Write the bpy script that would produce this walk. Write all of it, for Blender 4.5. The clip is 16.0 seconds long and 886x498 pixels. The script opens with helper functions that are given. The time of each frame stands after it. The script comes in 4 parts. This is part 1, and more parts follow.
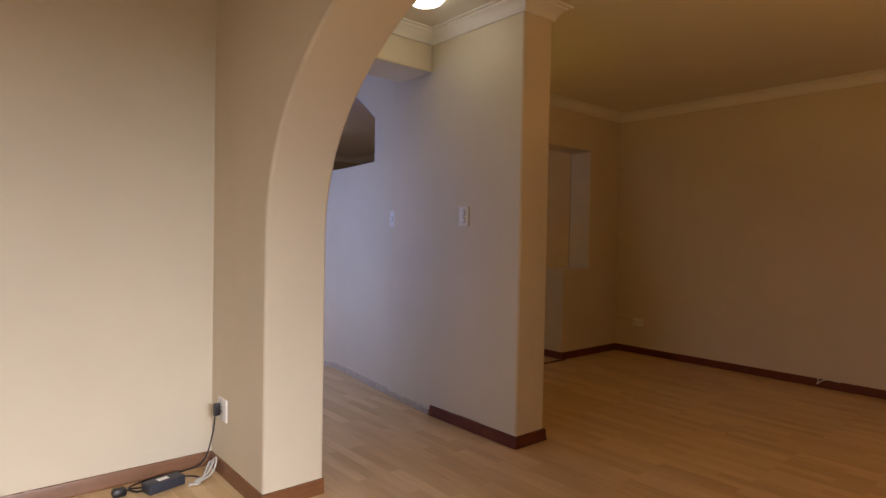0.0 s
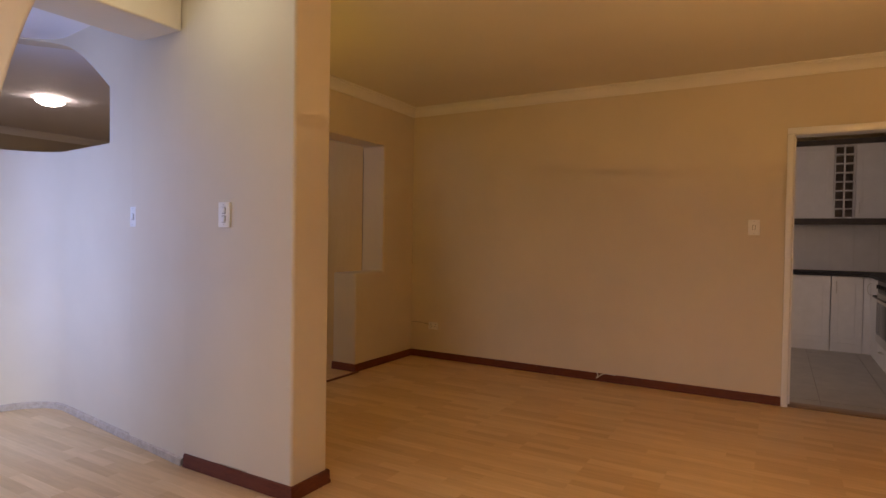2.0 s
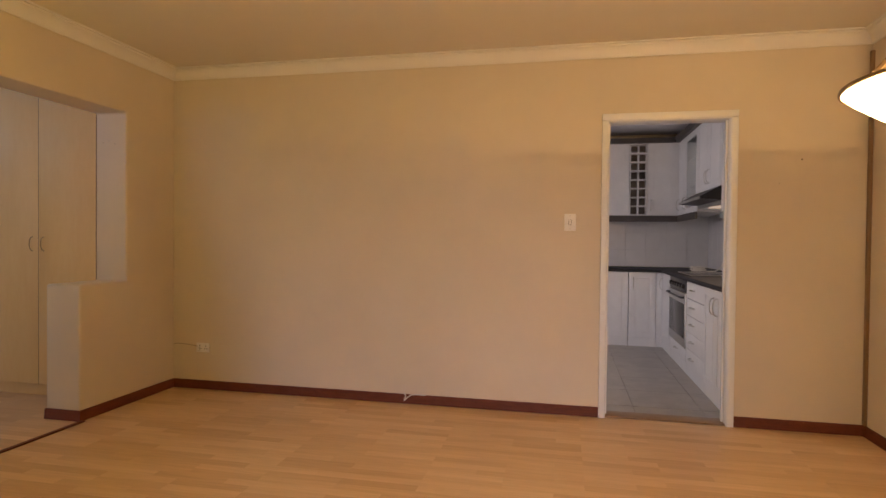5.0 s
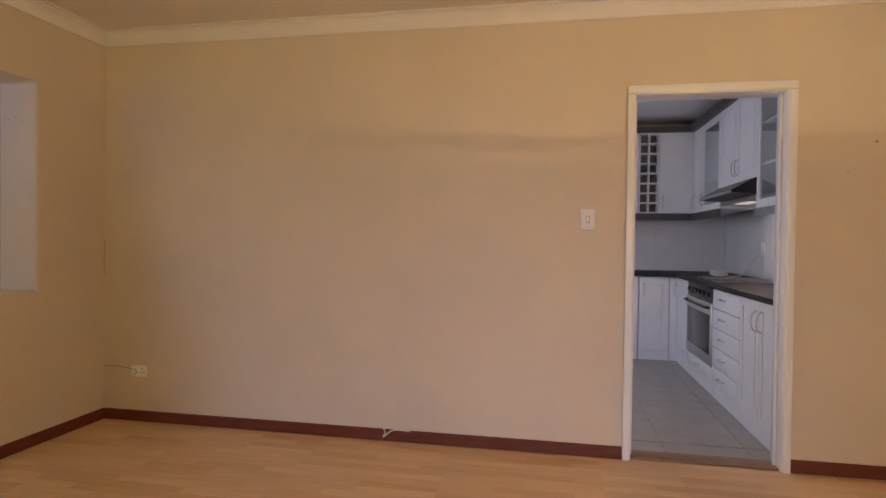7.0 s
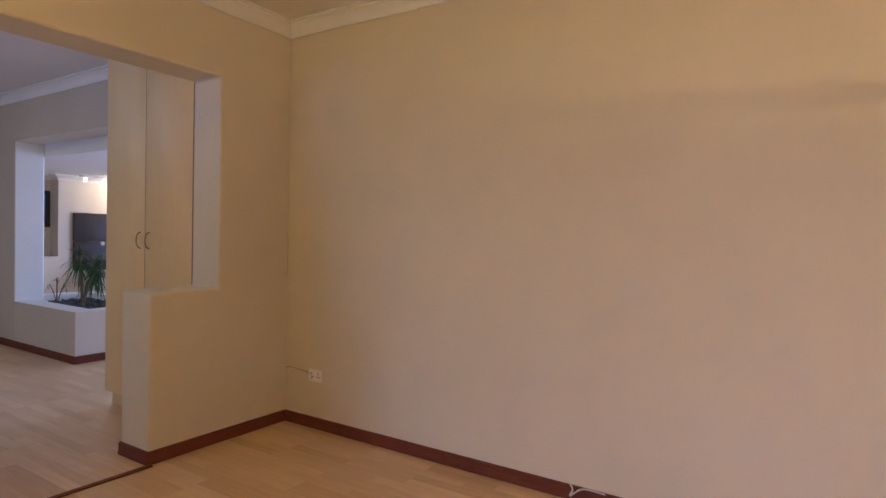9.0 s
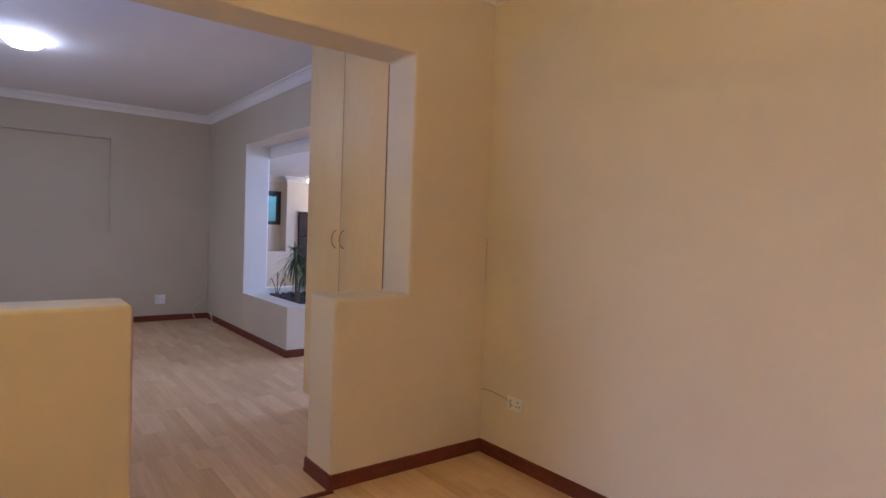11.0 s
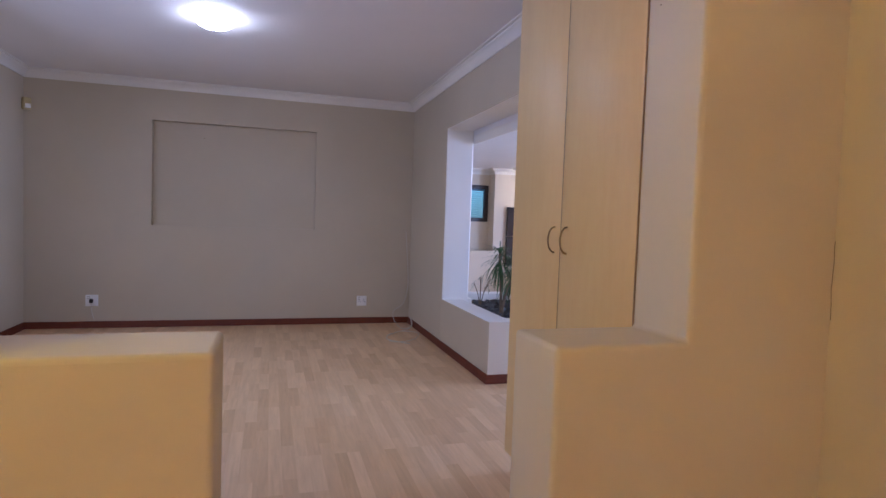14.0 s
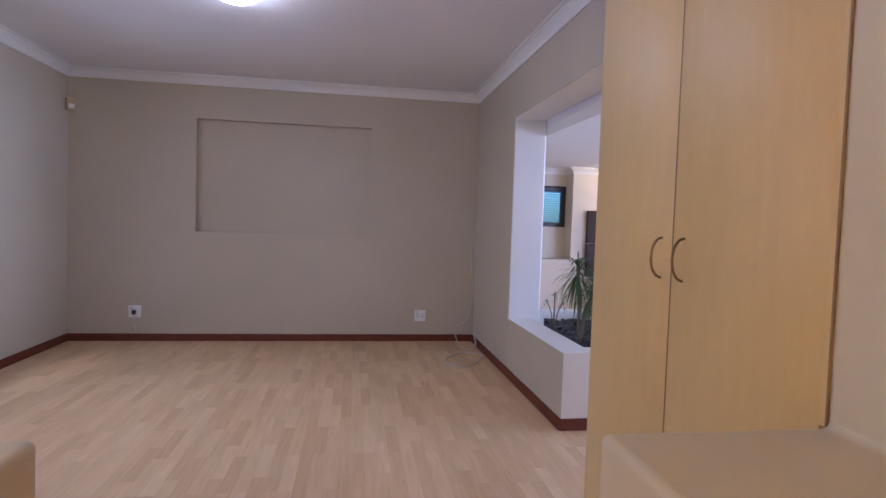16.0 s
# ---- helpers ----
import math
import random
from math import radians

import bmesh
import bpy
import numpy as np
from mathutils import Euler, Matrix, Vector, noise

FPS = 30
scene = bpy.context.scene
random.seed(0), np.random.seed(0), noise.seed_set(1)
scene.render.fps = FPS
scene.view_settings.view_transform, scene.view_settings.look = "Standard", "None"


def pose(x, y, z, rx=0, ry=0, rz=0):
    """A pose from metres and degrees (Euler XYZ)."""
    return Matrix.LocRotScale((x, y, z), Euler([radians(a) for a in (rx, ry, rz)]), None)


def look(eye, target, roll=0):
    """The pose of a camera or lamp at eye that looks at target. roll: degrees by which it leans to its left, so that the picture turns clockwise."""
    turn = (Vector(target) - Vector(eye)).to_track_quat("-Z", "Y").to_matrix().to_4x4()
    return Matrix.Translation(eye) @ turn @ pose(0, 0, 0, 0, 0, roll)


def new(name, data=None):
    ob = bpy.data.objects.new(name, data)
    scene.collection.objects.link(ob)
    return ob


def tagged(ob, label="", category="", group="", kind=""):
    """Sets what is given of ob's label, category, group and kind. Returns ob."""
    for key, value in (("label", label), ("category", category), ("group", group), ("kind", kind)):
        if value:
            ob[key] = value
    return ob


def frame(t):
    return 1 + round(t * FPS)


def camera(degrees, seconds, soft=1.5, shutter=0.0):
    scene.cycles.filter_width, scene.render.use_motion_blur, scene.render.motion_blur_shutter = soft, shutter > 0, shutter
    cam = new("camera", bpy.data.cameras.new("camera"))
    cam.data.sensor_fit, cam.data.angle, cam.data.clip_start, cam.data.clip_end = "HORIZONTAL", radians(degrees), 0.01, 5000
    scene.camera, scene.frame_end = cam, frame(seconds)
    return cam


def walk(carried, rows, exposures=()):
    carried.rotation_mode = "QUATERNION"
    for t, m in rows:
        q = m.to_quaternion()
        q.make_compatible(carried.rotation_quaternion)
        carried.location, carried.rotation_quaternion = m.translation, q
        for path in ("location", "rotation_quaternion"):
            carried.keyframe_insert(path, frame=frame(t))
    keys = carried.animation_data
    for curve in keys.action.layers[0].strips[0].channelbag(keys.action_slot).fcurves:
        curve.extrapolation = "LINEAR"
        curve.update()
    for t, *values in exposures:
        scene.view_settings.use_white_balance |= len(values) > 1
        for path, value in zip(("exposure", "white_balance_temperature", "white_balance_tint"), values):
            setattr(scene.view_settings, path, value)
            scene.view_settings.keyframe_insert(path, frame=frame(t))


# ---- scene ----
cam = camera(75.2, 16.0)
PATH = [
    (0, (-5.509, -3.563, 1.196), (-4.217, -2.037, 1.153), 1.1),
    (0.5, (-5.396, -3.441, 1.203), (-4.04, -1.972, 1.161), 1.2),
    (1, (-5.292, -3.345, 1.219), (-3.783, -2.034, 1.175), 1.3),
    (1.5, (-5.157, -3.286, 1.216), (-3.513, -2.148, 1.177), 1.2),
    (2, (-5.016, -3.28, 1.225), (-3.287, -2.276, 1.187), 0.9),
    (2.5, (-4.896, -3.207, 1.219), (-3.101, -2.326, 1.181), 0.8),
    (3, (-4.741, -3.122, 1.216), (-2.89, -2.367, 1.178), 0.8),
    (3.5, (-4.608, -3.083, 1.217), (-2.704, -2.474, 1.18), 0.8),
    (4, (-4.445, -3.097, 1.223), (-2.512, -2.584, 1.186), 0.7),
    (4.5, (-4.279, -3.102, 1.213), (-2.331, -2.65, 1.179), 0.6),
    (7, (-3.347, -2.924, 1.218), (-1.381, -2.554, 1.186), 0.7),
    (7.5, (-3.192, -2.91, 1.252), (-1.24, -2.473, 1.184), 0.8),
    (8, (-2.991, -2.901, 1.23), (-1.089, -2.285, 1.188), 0.9),
    (8.5, (-2.817, -2.877, 1.237), (-1.011, -2.02, 1.188), 1.2),
    (9, (-2.591, -2.865, 1.218), (-0.91, -1.782, 1.175), 1.3),
    (11.5, (-2.05, -2.225, 1.231), (-0.955, -0.554, 1.156), 2.1),
    (12, (-1.95, -2.077, 1.242), (-0.981, -0.329, 1.16), 2.2),
    (12.5, (-1.886, -1.961, 1.252), (-1.03, -0.156, 1.166), 2.5),
    (13, (-1.796, -1.726, 1.221), (-1.055, 0.13, 1.13), 2.1),
    (13.5, (-1.72, -1.507, 1.21), (-1.061, 0.379, 1.116), 2.0),
    (14, (-1.636, -1.326, 1.209), (-1.06, 0.587, 1.113), 2.0),
    (14.5, (-1.547, -1.15, 1.213), (-1.071, 0.79, 1.115), 1.8),
    (15, (-1.464, -0.947, 1.203), (-1.066, 1.011, 1.109), 1.9),
    (15.5, (-1.402, -0.778, 1.215), (-1.032, 1.185, 1.125), 1.9),
    (16, (-1.324, -0.6, 1.221), (-1.011, 1.373, 1.132), 1.9),
]
EXPOSURES = [(0.0, -2.06, 8800, 25), (0.5, -2.04, 8800, 25), (1.0, -1.82, 8800, 25), (1.5, -1.52, 8600, 25), (2.5, -1.02, 7900, 23), (3.5, -0.60, 7500, 20), (4.5, -0.33, 6900, 18), (7.0, -0.28, 5500, 17), (9.0, -0.20, 5200, 17), (11.5, 0.02, 5150, 17), (12.5, 0.06, 5150, 17), (14.0, 0.16, 5150, 19), (16.0, 0.24, 5300, 20)]
walk(cam, [(t, look(e, g, r)) for t, e, g, r in PATH], EXPOSURES)

# ---- plan numbers (metres) ----
CEIL = 2.55          # ceiling over floor
CEIL_G = 2.04        # lower ceiling of the garden room
T_KIT = 0.12         # kitchen wall thickness, its face at x = 0
PART = 0.266         # thickness of the pony-wall partition, its face at y = 0
STUB0, STUB1, STUB_Y = -3.085, -2.845, -1.37
HALL_Y = -0.60       # where the straight hall wall ends and the curve begins
ARCH0, ARCH1 = -4.50, -4.21
BX0, BX1, BY1 = -3.955, -0.056, 5.26   # lounge with the niche
SOUTH = -4.96
C_X0, C_Y0, C_Y1 = -8.2, -6.4, -0.55
PEND = (-2.72, -3.98, 1.555)   # pendant lamp, centre of its rim

# ---- world, sun, lamps ----
world = bpy.data.worlds.new("sky")
scene.world = world
world.use_nodes = True
wn = world.node_tree
sky = wn.nodes.new("ShaderNodeTexSky")
sky.sky_type, sky.sun_disc = "NISHITA", False
sky.sun_elevation, sky.sun_rotation = radians(48), radians(200)
wn.links.new(sky.outputs[0], wn.nodes["Background"].inputs[0])
wn.nodes["Background"].inputs[1].default_value = 0.12

sun = new("sun", bpy.data.lights.new("sun", "SUN"))
sun.data.energy, sun.data.angle, sun.data.color = 1.0, radians(12), (1, 0.95, 0.88)
sun.matrix_world = look((-12, -30, 36), (0, 0, 0))


def area_light(name, eye, target, w, h, power, color):
    ob = new(name, bpy.data.lights.new(name, "AREA"))
    ob.data.shape, ob.data.size, ob.data.size_y = "RECTANGLE", w, h
    ob.data.energy, ob.data.color = power, color
    ob.matrix_world = look(eye, target)
    return ob


def point_light(name, at, power, color, radius=0.05):
    ob = new(name, bpy.data.lights.new(name, "POINT"))
    ob.data.energy, ob.data.color, ob.data.shadow_soft_size = power, color, radius
    ob.location = at
    return ob


# area lamps standing in for sky light at unseen openings
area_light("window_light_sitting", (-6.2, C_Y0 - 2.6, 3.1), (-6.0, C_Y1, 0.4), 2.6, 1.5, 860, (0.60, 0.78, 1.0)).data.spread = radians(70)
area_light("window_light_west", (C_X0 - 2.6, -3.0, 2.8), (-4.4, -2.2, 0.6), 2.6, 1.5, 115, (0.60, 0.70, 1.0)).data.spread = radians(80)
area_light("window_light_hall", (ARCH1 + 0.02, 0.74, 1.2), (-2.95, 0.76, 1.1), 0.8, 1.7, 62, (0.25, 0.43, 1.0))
# added kitchen fill lamp, set in an assumed side opening
area_light("fill_light_kitchen", (1.4, -1.56, 1.55), (1.4, -4, 1.0), 1.2, 1.0, 22, (1.0, 0.94, 0.97))
# added fill for the lounge; its west opening is out of view and assumed
area_light("fill_light_lounge", (BX0 - 0.02, 2.75, 1.5), (-1.2, 2.95, 0.6), 1.6, 1.1, 11, (0.86, 0.87, 1.0)).data.spread = radians(150)
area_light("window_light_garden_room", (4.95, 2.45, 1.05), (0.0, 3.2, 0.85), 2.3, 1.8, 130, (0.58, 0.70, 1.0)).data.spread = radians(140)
# lamps
WARM, AMBER = (1.0, 0.66, 0.27), (1.0, 0.78, 0.16)
point_light("pendant_bulb", (PEND[0], PEND[1], PEND[2] - 0.008), 50, WARM, 0.003)
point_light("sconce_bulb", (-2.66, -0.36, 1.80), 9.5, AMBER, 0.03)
point_light("garden_room_bulb", (2.5, 6.5, 1.88), 14, (1.0, 0.74, 0.42), 0.05)
area_light("under_cabinet_bulb", (0.92, -4.62, 1.463), (0.92, -4.62, 0), 0.36, 0.04, 2.5, (1.0, 0.72, 0.45))
area_light("hood_bulb", (1.72, -4.55, 1.54), (1.72, -4.55, 0), 0.4, 0.1, 3.0, (1.0, 0.75, 0.5))

# ---- materials ----


def material(name, color, rough=0.5, metal=0.0):
    m = bpy.data.materials.new(name)
    m.use_nodes = True
    b = m.node_tree.nodes["Principled BSDF"]
    b.inputs["Base Color"].default_value = (*color, 1)
    b.inputs["Roughness"].default_value, b.inputs["Metallic"].default_value = rough, metal
    return m


def node(m, kind, **inputs):
    n = m.node_tree.nodes.new(kind)
    for k, v in inputs.items():
        n.inputs[k.replace("_", " ")].default_value = v
    return n


def link(m, a, b):
    m.node_tree.links.new(a, b)


def bsdf(m):
    return m.node_tree.nodes["Principled BSDF"]


def coords(m, scale=(1, 1, 1), world_space=True):
    """World-size coordinates, stretched by scale."""
    mp = node(m, "ShaderNodeMapping")
    mp.inputs["Scale"].default_value = scale
    if world_space:
        link(m, node(m, "ShaderNodeNewGeometry").outputs["Position"], mp.inputs[0])
    else:
        link(m, node(m, "ShaderNodeTexCoord").outputs["Object"], mp.inputs[0])
    return mp.outputs[0]


def ramp(m, source, stops):
    r = m.node_tree.nodes.new("ShaderNodeValToRGB")
    e = r.color_ramp.elements
    while len(e) < len(stops):
        e.new(0.5)
    for el, (p, c) in zip(e, stops):
        el.position, el.color = p, (*c, 1)
    link(m, source, r.inputs[0])
    return r.outputs[0]


def mix(m, a, b, factor, mode="MIX"):
    n = m.node_tree.nodes.new("ShaderNodeMix")
    n.data_type, n.blend_type = "RGBA", mode
    for i, v in ((0, factor), (6, a), (7, b)):
        if hasattr(v, "links"):
            link(m, v, n.inputs[i])
        else:
            n.inputs[i].default_value = v if i == 0 else (*v, 1)
    return n.outputs[2]


def bump(m, height, strength, distance):
    b = node(m, "ShaderNodeBump", Strength=strength, Distance=distance)
    link(m, height, b.inputs["Height"])
    link(m, b.outputs[0], bsdf(m).inputs["Normal"])


def plaster(name, color, rough=0.55, mottle=0.05, relief=0.25):
    """Rolled wall paint: faint blotches, orange-peel relief and slow waves of the trowel."""
    m = material(name, color, rough)
    big = node(m, "ShaderNodeTexNoise", Scale=1.3, Detail=5.0, Roughness=0.6)
    fine = node(m, "ShaderNodeTexNoise", Scale=130.0, Detail=3.0)
    wave = node(m, "ShaderNodeTexNoise", Scale=4.0, Detail=2.0)
    c = coords(m)
    for n in (big, fine, wave):
        link(m, c, n.inputs["Vector"])
    dark = tuple(v * (1 - mottle) for v in color)
    light = tuple(min(1, v * (1 + mottle * 0.6)) for v in color)
    link(m, ramp(m, big.outputs[0], [(0.3, dark), (0.7, light)]), bsdf(m).inputs["Base Color"])
    add = node(m, "ShaderNodeMath")
    add.operation = "MULTIPLY_ADD"
    link(m, wave.outputs[0], add.inputs[0])
    add.inputs[1].default_value = 6.0
    link(m, fine.outputs[0], add.inputs[2])
    bump(m, add.outputs[0], relief, 0.0012)
    return m


def wood(name, dark, light, rough, along=(9, 9, 0.7), relief=0.1, coat=0.0, per_piece=0.0):
    m = material(name, light, rough)
    c = coords(m, along, world_space=False)
    grain = node(m, "ShaderNodeTexNoise", Scale=2.2, Detail=8.0, Roughness=0.62, Distortion=0.6)
    fine = node(m, "ShaderNodeTexNoise", Scale=14.0, Detail=4.0, Roughness=0.7)
    link(m, c, grain.inputs["Vector"])
    link(m, c, fine.inputs["Vector"])
    col = ramp(m, grain.outputs[0], [(0.28, dark), (0.72, light)])
    col = mix(m, col, ramp(m, fine.outputs[0], [(0.3, dark), (0.65, light)]), 0.35)
    if per_piece:
        info = node(m, "ShaderNodeObjectInfo")
        shade = ramp(m, info.outputs["Random"], [(0, (1 - per_piece,) * 3), (1, (1 + per_piece * 0.5,) * 3)])
        col = mix(m, col, shade, 1.0, "MULTIPLY")
    link(m, col, bsdf(m).inputs["Base Color"])
    bsdf(m).inputs["Coat Weight"].default_value = coat
    bump(m, fine.outputs[0], relief, 0.001)
    return m


def laminate(name):
    """Three-strip maple laminate: staggered blocks of different tone along y, each with its own grain."""
    m = material(name, (0.5, 0.33, 0.18), 0.32)
    pos = node(m, "ShaderNodeNewGeometry").outputs["Position"]
    turn = node(m, "ShaderNodeMapping")
    turn.inputs["Rotation"].default_value = (0, 0, radians(90))
    link(m, pos, turn.inputs[0])
    brick = node(m, "ShaderNodeTexBrick", Scale=1.0, Mortar_Size=0.0006, Mortar_Smooth=0.0, Bias=0.0, Brick_Width=0.40, Row_Height=0.065)
    brick.offset, brick.squash = 0.37, 1.0
    brick.offset_frequency = 3
    brick.inputs["Color1"].default_value = (0, 0, 0, 1)
    brick.inputs["Color2"].default_value = (1, 1, 1, 1)
    brick.inputs["Mortar"].default_value = (0.35, 0.35, 0.35, 1)
    link(m, turn.outputs[0], brick.inputs["Vector"])
    base = ramp(m, brick.outputs["Color"], [(0.0, (0.605, 0.390, 0.198)), (0.35, (0.670, 0.450, 0.245)), (0.7, (0.705, 0.485, 0.272)), (1.0, (0.755, 0.535, 0.315))])
    mp = node(m, "ShaderNodeMapping")
    mp.inputs["Scale"].default_value = (30, 2.2, 1)
    link(m, pos, mp.inputs[0])
    shift = node(m, "ShaderNodeVectorMath")
    link(m, mp.outputs[0], shift.inputs[0])
    link(m, brick.outputs["Color"], shift.inputs[1])
    grain = node(m, "ShaderNodeTexNoise", Scale=1.6, Detail=7.0, Roughness=0.6, Distortion=0.4)
    link(m, shift.outputs[0], grain.inputs["Vector"])
    col = mix(m, base, ramp(m, grain.outputs[0], [(0.3, (0.80, 0.75, 0.7)), (0.66, (1.06, 1.04, 1.02))]), 0.6, "MULTIPLY")
    link(m, col, bsdf(m).inputs["Base Color"])
    dirt = node(m, "ShaderNodeTexNoise", Scale=2.6, Detail=6.0, Roughness=0.65)
    link(m, pos, dirt.inputs["Vector"])
    rr = node(m, "ShaderNodeMapRange", From_Min=0.3, From_Max=0.7, To_Min=0.31, To_Max=0.43)
    link(m, dirt.outputs[0], rr.inputs[0])
    link(m, rr.outputs[0], bsdf(m).inputs["Roughness"])
    bump(m, grain.outputs[0], 0.04, 0.001)
    return m


def speckle(name, color, other, rough, scale, relief=0.1):
    m = material(name, color, rough)
    n = node(m, "ShaderNodeTexNoise", Scale=scale, Detail=6.0, Roughness=0.7)
    link(m, coords(m), n.inputs["Vector"])
    link(m, ramp(m, n.outputs[0], [(0.35, color), (0.68, other)]), bsdf(m).inputs["Base Color"])
    bump(m, n.outputs[0], relief, 0.001)
    return m


def glow(name, color, strength):
    m = material(name, (0.9, 0.9, 0.9), 0.3)
    bsdf(m).inputs["Emission Color"].default_value = (*color, 1)
    bsdf(m).inputs["Emission Strength"].default_value = strength
    return m


M_WALL = plaster("cream_paint", (0.69, 0.60, 0.47))
M_WALL_B = plaster("beige_paint", (0.53, 0.455, 0.335))
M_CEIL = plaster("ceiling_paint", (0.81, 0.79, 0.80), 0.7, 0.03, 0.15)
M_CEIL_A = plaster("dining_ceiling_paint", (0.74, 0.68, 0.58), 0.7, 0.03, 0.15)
M_TRIM = plaster("white_plaster_trim", (0.80, 0.77, 0.72), 0.45, 0.04, 0.02)
M_GLOSS = plaster("white_enamel", (0.84, 0.85, 0.86), 0.25, 0.03, 0.003)
M_FLOOR = laminate("maple_laminate")
M_SKIRT = wood("meranti_varnish", (0.085, 0.020, 0.010), (0.18, 0.045, 0.020), 0.58, (4, 4, 20), 0.1, 0.0)
bsdf(M_SKIRT).inputs["Specular IOR Level"].default_value = 0.25
# brighter copy of the skirting wood, sunlight put into its colour
M_SKIRT_C = wood("sunlit_meranti", (0.15, 0.055, 0.02), (0.26, 0.10, 0.04), 0.35, (4, 4, 20), 0.1, 0.2)
M_CUP = wood("beech_veneer", (0.71, 0.48, 0.205), (0.765, 0.56, 0.26), 0.42, (2.4, 2.4, 0.5), 0.02, 0.0)
M_EDGE = wood("dark_edging", (0.20, 0.115, 0.055), (0.29, 0.175, 0.09), 0.4)
M_PLASTIC = speckle("switch_plastic", (0.86, 0.85, 0.83), (0.80, 0.78, 0.75), 0.35, 60, 0.02)
M_BLACK = speckle("black_plastic", (0.012, 0.012, 0.014), (0.02, 0.02, 0.023), 0.35, 80, 0.03)
M_BRASS = material("aged_brass", (0.30, 0.21, 0.11), 0.35, 1.0)
M_STEEL = speckle("brushed_steel", (0.55, 0.54, 0.52), (0.65, 0.64, 0.62), 0.32, 40, 0.05)
bsdf(M_STEEL).inputs["Metallic"].default_value = 1.0
M_KIT = speckle("white_kitchen_foil", (0.74, 0.74, 0.75), (0.79, 0.79, 0.80), 0.35, 8, 0.02)
M_TOP = speckle("dark_worktop", (0.016, 0.015, 0.018), (0.04, 0.037, 0.04), 0.55, 120, 0.05)
M_DTRIM = speckle("dark_trim", (0.05, 0.042, 0.042), (0.075, 0.065, 0.062), 0.45, 12, 0.05)
M_TILE_F = speckle("grey_floor_tile", (0.31, 0.29, 0.27), (0.40, 0.375, 0.345), 0.4, 5, 0.05)
M_GROUT = speckle("grout", (0.27, 0.25, 0.23), (0.33, 0.31, 0.285), 0.9, 60, 0.2)
M_GROUT_W = speckle("pale_grout", (0.57, 0.57, 0.59), (0.63, 0.63, 0.65), 0.8, 60, 0.1)
M_TILE_W = speckle("pale_wall_tile", (0.62, 0.62, 0.64), (0.68, 0.68, 0.70), 0.22, 3, 0.03)
bsdf(M_TOP).inputs["Specular IOR Level"].default_value = 0.2
M_BLACKGLASS = material("black_glass", (0.012, 0.012, 0.014), 0.18)
M_SOIL = speckle("dark_soil", (0.018, 0.013, 0.010), (0.06, 0.045, 0.035), 0.95, 45, 0.9)
M_STONE = speckle("dark_pebbles", (0.04, 0.04, 0.045), (0.11, 0.105, 0.10), 0.6, 20, 0.3)
M_LEAF = speckle("dracaena_leaf", (0.03, 0.075, 0.02), (0.075, 0.15, 0.05), 0.42, 18, 0.1)
M_LEAF2 = speckle("bright_leaf", (0.07, 0.19, 0.02), (0.14, 0.28, 0.05), 0.42, 18, 0.1)
M_BARK = speckle("plant_stem", (0.12, 0.08, 0.05), (0.22, 0.16, 0.10), 0.85, 40, 0.5)
M_CABLE = material("white_cable", (0.60, 0.58, 0.54), 0.45)
M_GLASS = material("clear_glass", (0.9, 0.95, 0.95), 0.03)
bsdf(M_GLASS).inputs["Transmission Weight"].default_value = 1.0
# clear pane in truth; the blue skylight behind it is put into the tint
M_GLASS_B = material("skylit_blue_glass", (0.38, 0.72, 0.95), 0.03)
bsdf(M_GLASS_B).inputs["Transmission Weight"].default_value = 1.0
M_DARKWOOD = wood("dark_brown_frame", (0.02, 0.012, 0.01), (0.045, 0.028, 0.022), 0.4)
M_LAMP = glow("opal_glass_lit", (0.95, 0.96, 1.0), 53.0)
M_LAMP_HALL = glow("hall_opal_glass_lit", (0.82, 1.0, 0.90), 40.0)
M_PEND = glow("frosted_pendant_glass_lit", WARM, 16.0)

# ---- helpers for building ----


def box(bm, x0, x1, y0, y1, z0, z1, bevel=0.0, seg=2):
    r = bmesh.ops.create_cube(bm, size=1)
    bmesh.ops.scale(bm, vec=(abs(x1 - x0), abs(y1 - y0), abs(z1 - z0)), verts=r["verts"])
    bmesh.ops.translate(bm, vec=((x0 + x1) / 2, (y0 + y1) / 2, (z0 + z1) / 2), verts=r["verts"])
    if bevel:
        es = list({e for v in r["verts"] for e in v.link_edges})
        bmesh.ops.bevel(bm, geom=es, offset=bevel, segments=seg, affect="EDGES", profile=0.5)
    return bm


def boxes(*rows, bevel=0.0):
    bm = bmesh.new()
    for r in rows:
        box(bm, *r, bevel=bevel)
    return bm


def finish(ob, bm, mat, smooth=True):
    bmesh.ops.recalc_face_normals(bm, faces=bm.faces)
    bm.to_mesh(ob.data)
    bm.free()
    ob.data.materials.append(mat)
    if smooth:
        for p in ob.data.polygons:
            p.use_smooth = True
        ob.data.set_sharp_from_angle(angle=radians(35))


def thing(name, bm, mat, label, category, kind="", group="", smooth=True):
    """A top-level mesh."""
    ob = new(name, bpy.data.meshes.new(name))
    finish(ob, bm, mat, smooth)
    return tagged(ob, label, category, group, kind)


def holder(name, at, label, category, kind="", group="", turn=0):
    """An Empty at a thing's base, which parents its parts."""
    ob = new(name)
    ob.matrix_world = pose(*at, 0, 0, turn)
    ob.empty_display_size = 0.05
    return tagged(ob, label, category, group, kind)


def part(name, bm, mat, parent, label="", smooth=True):
    """A mesh under a thing or under a part, in that parent's own coordinates."""
    ob = new(name, bpy.data.meshes.new(name))
    finish(ob, bm, mat, smooth)
    ob.parent = parent
    return tagged(ob, label)


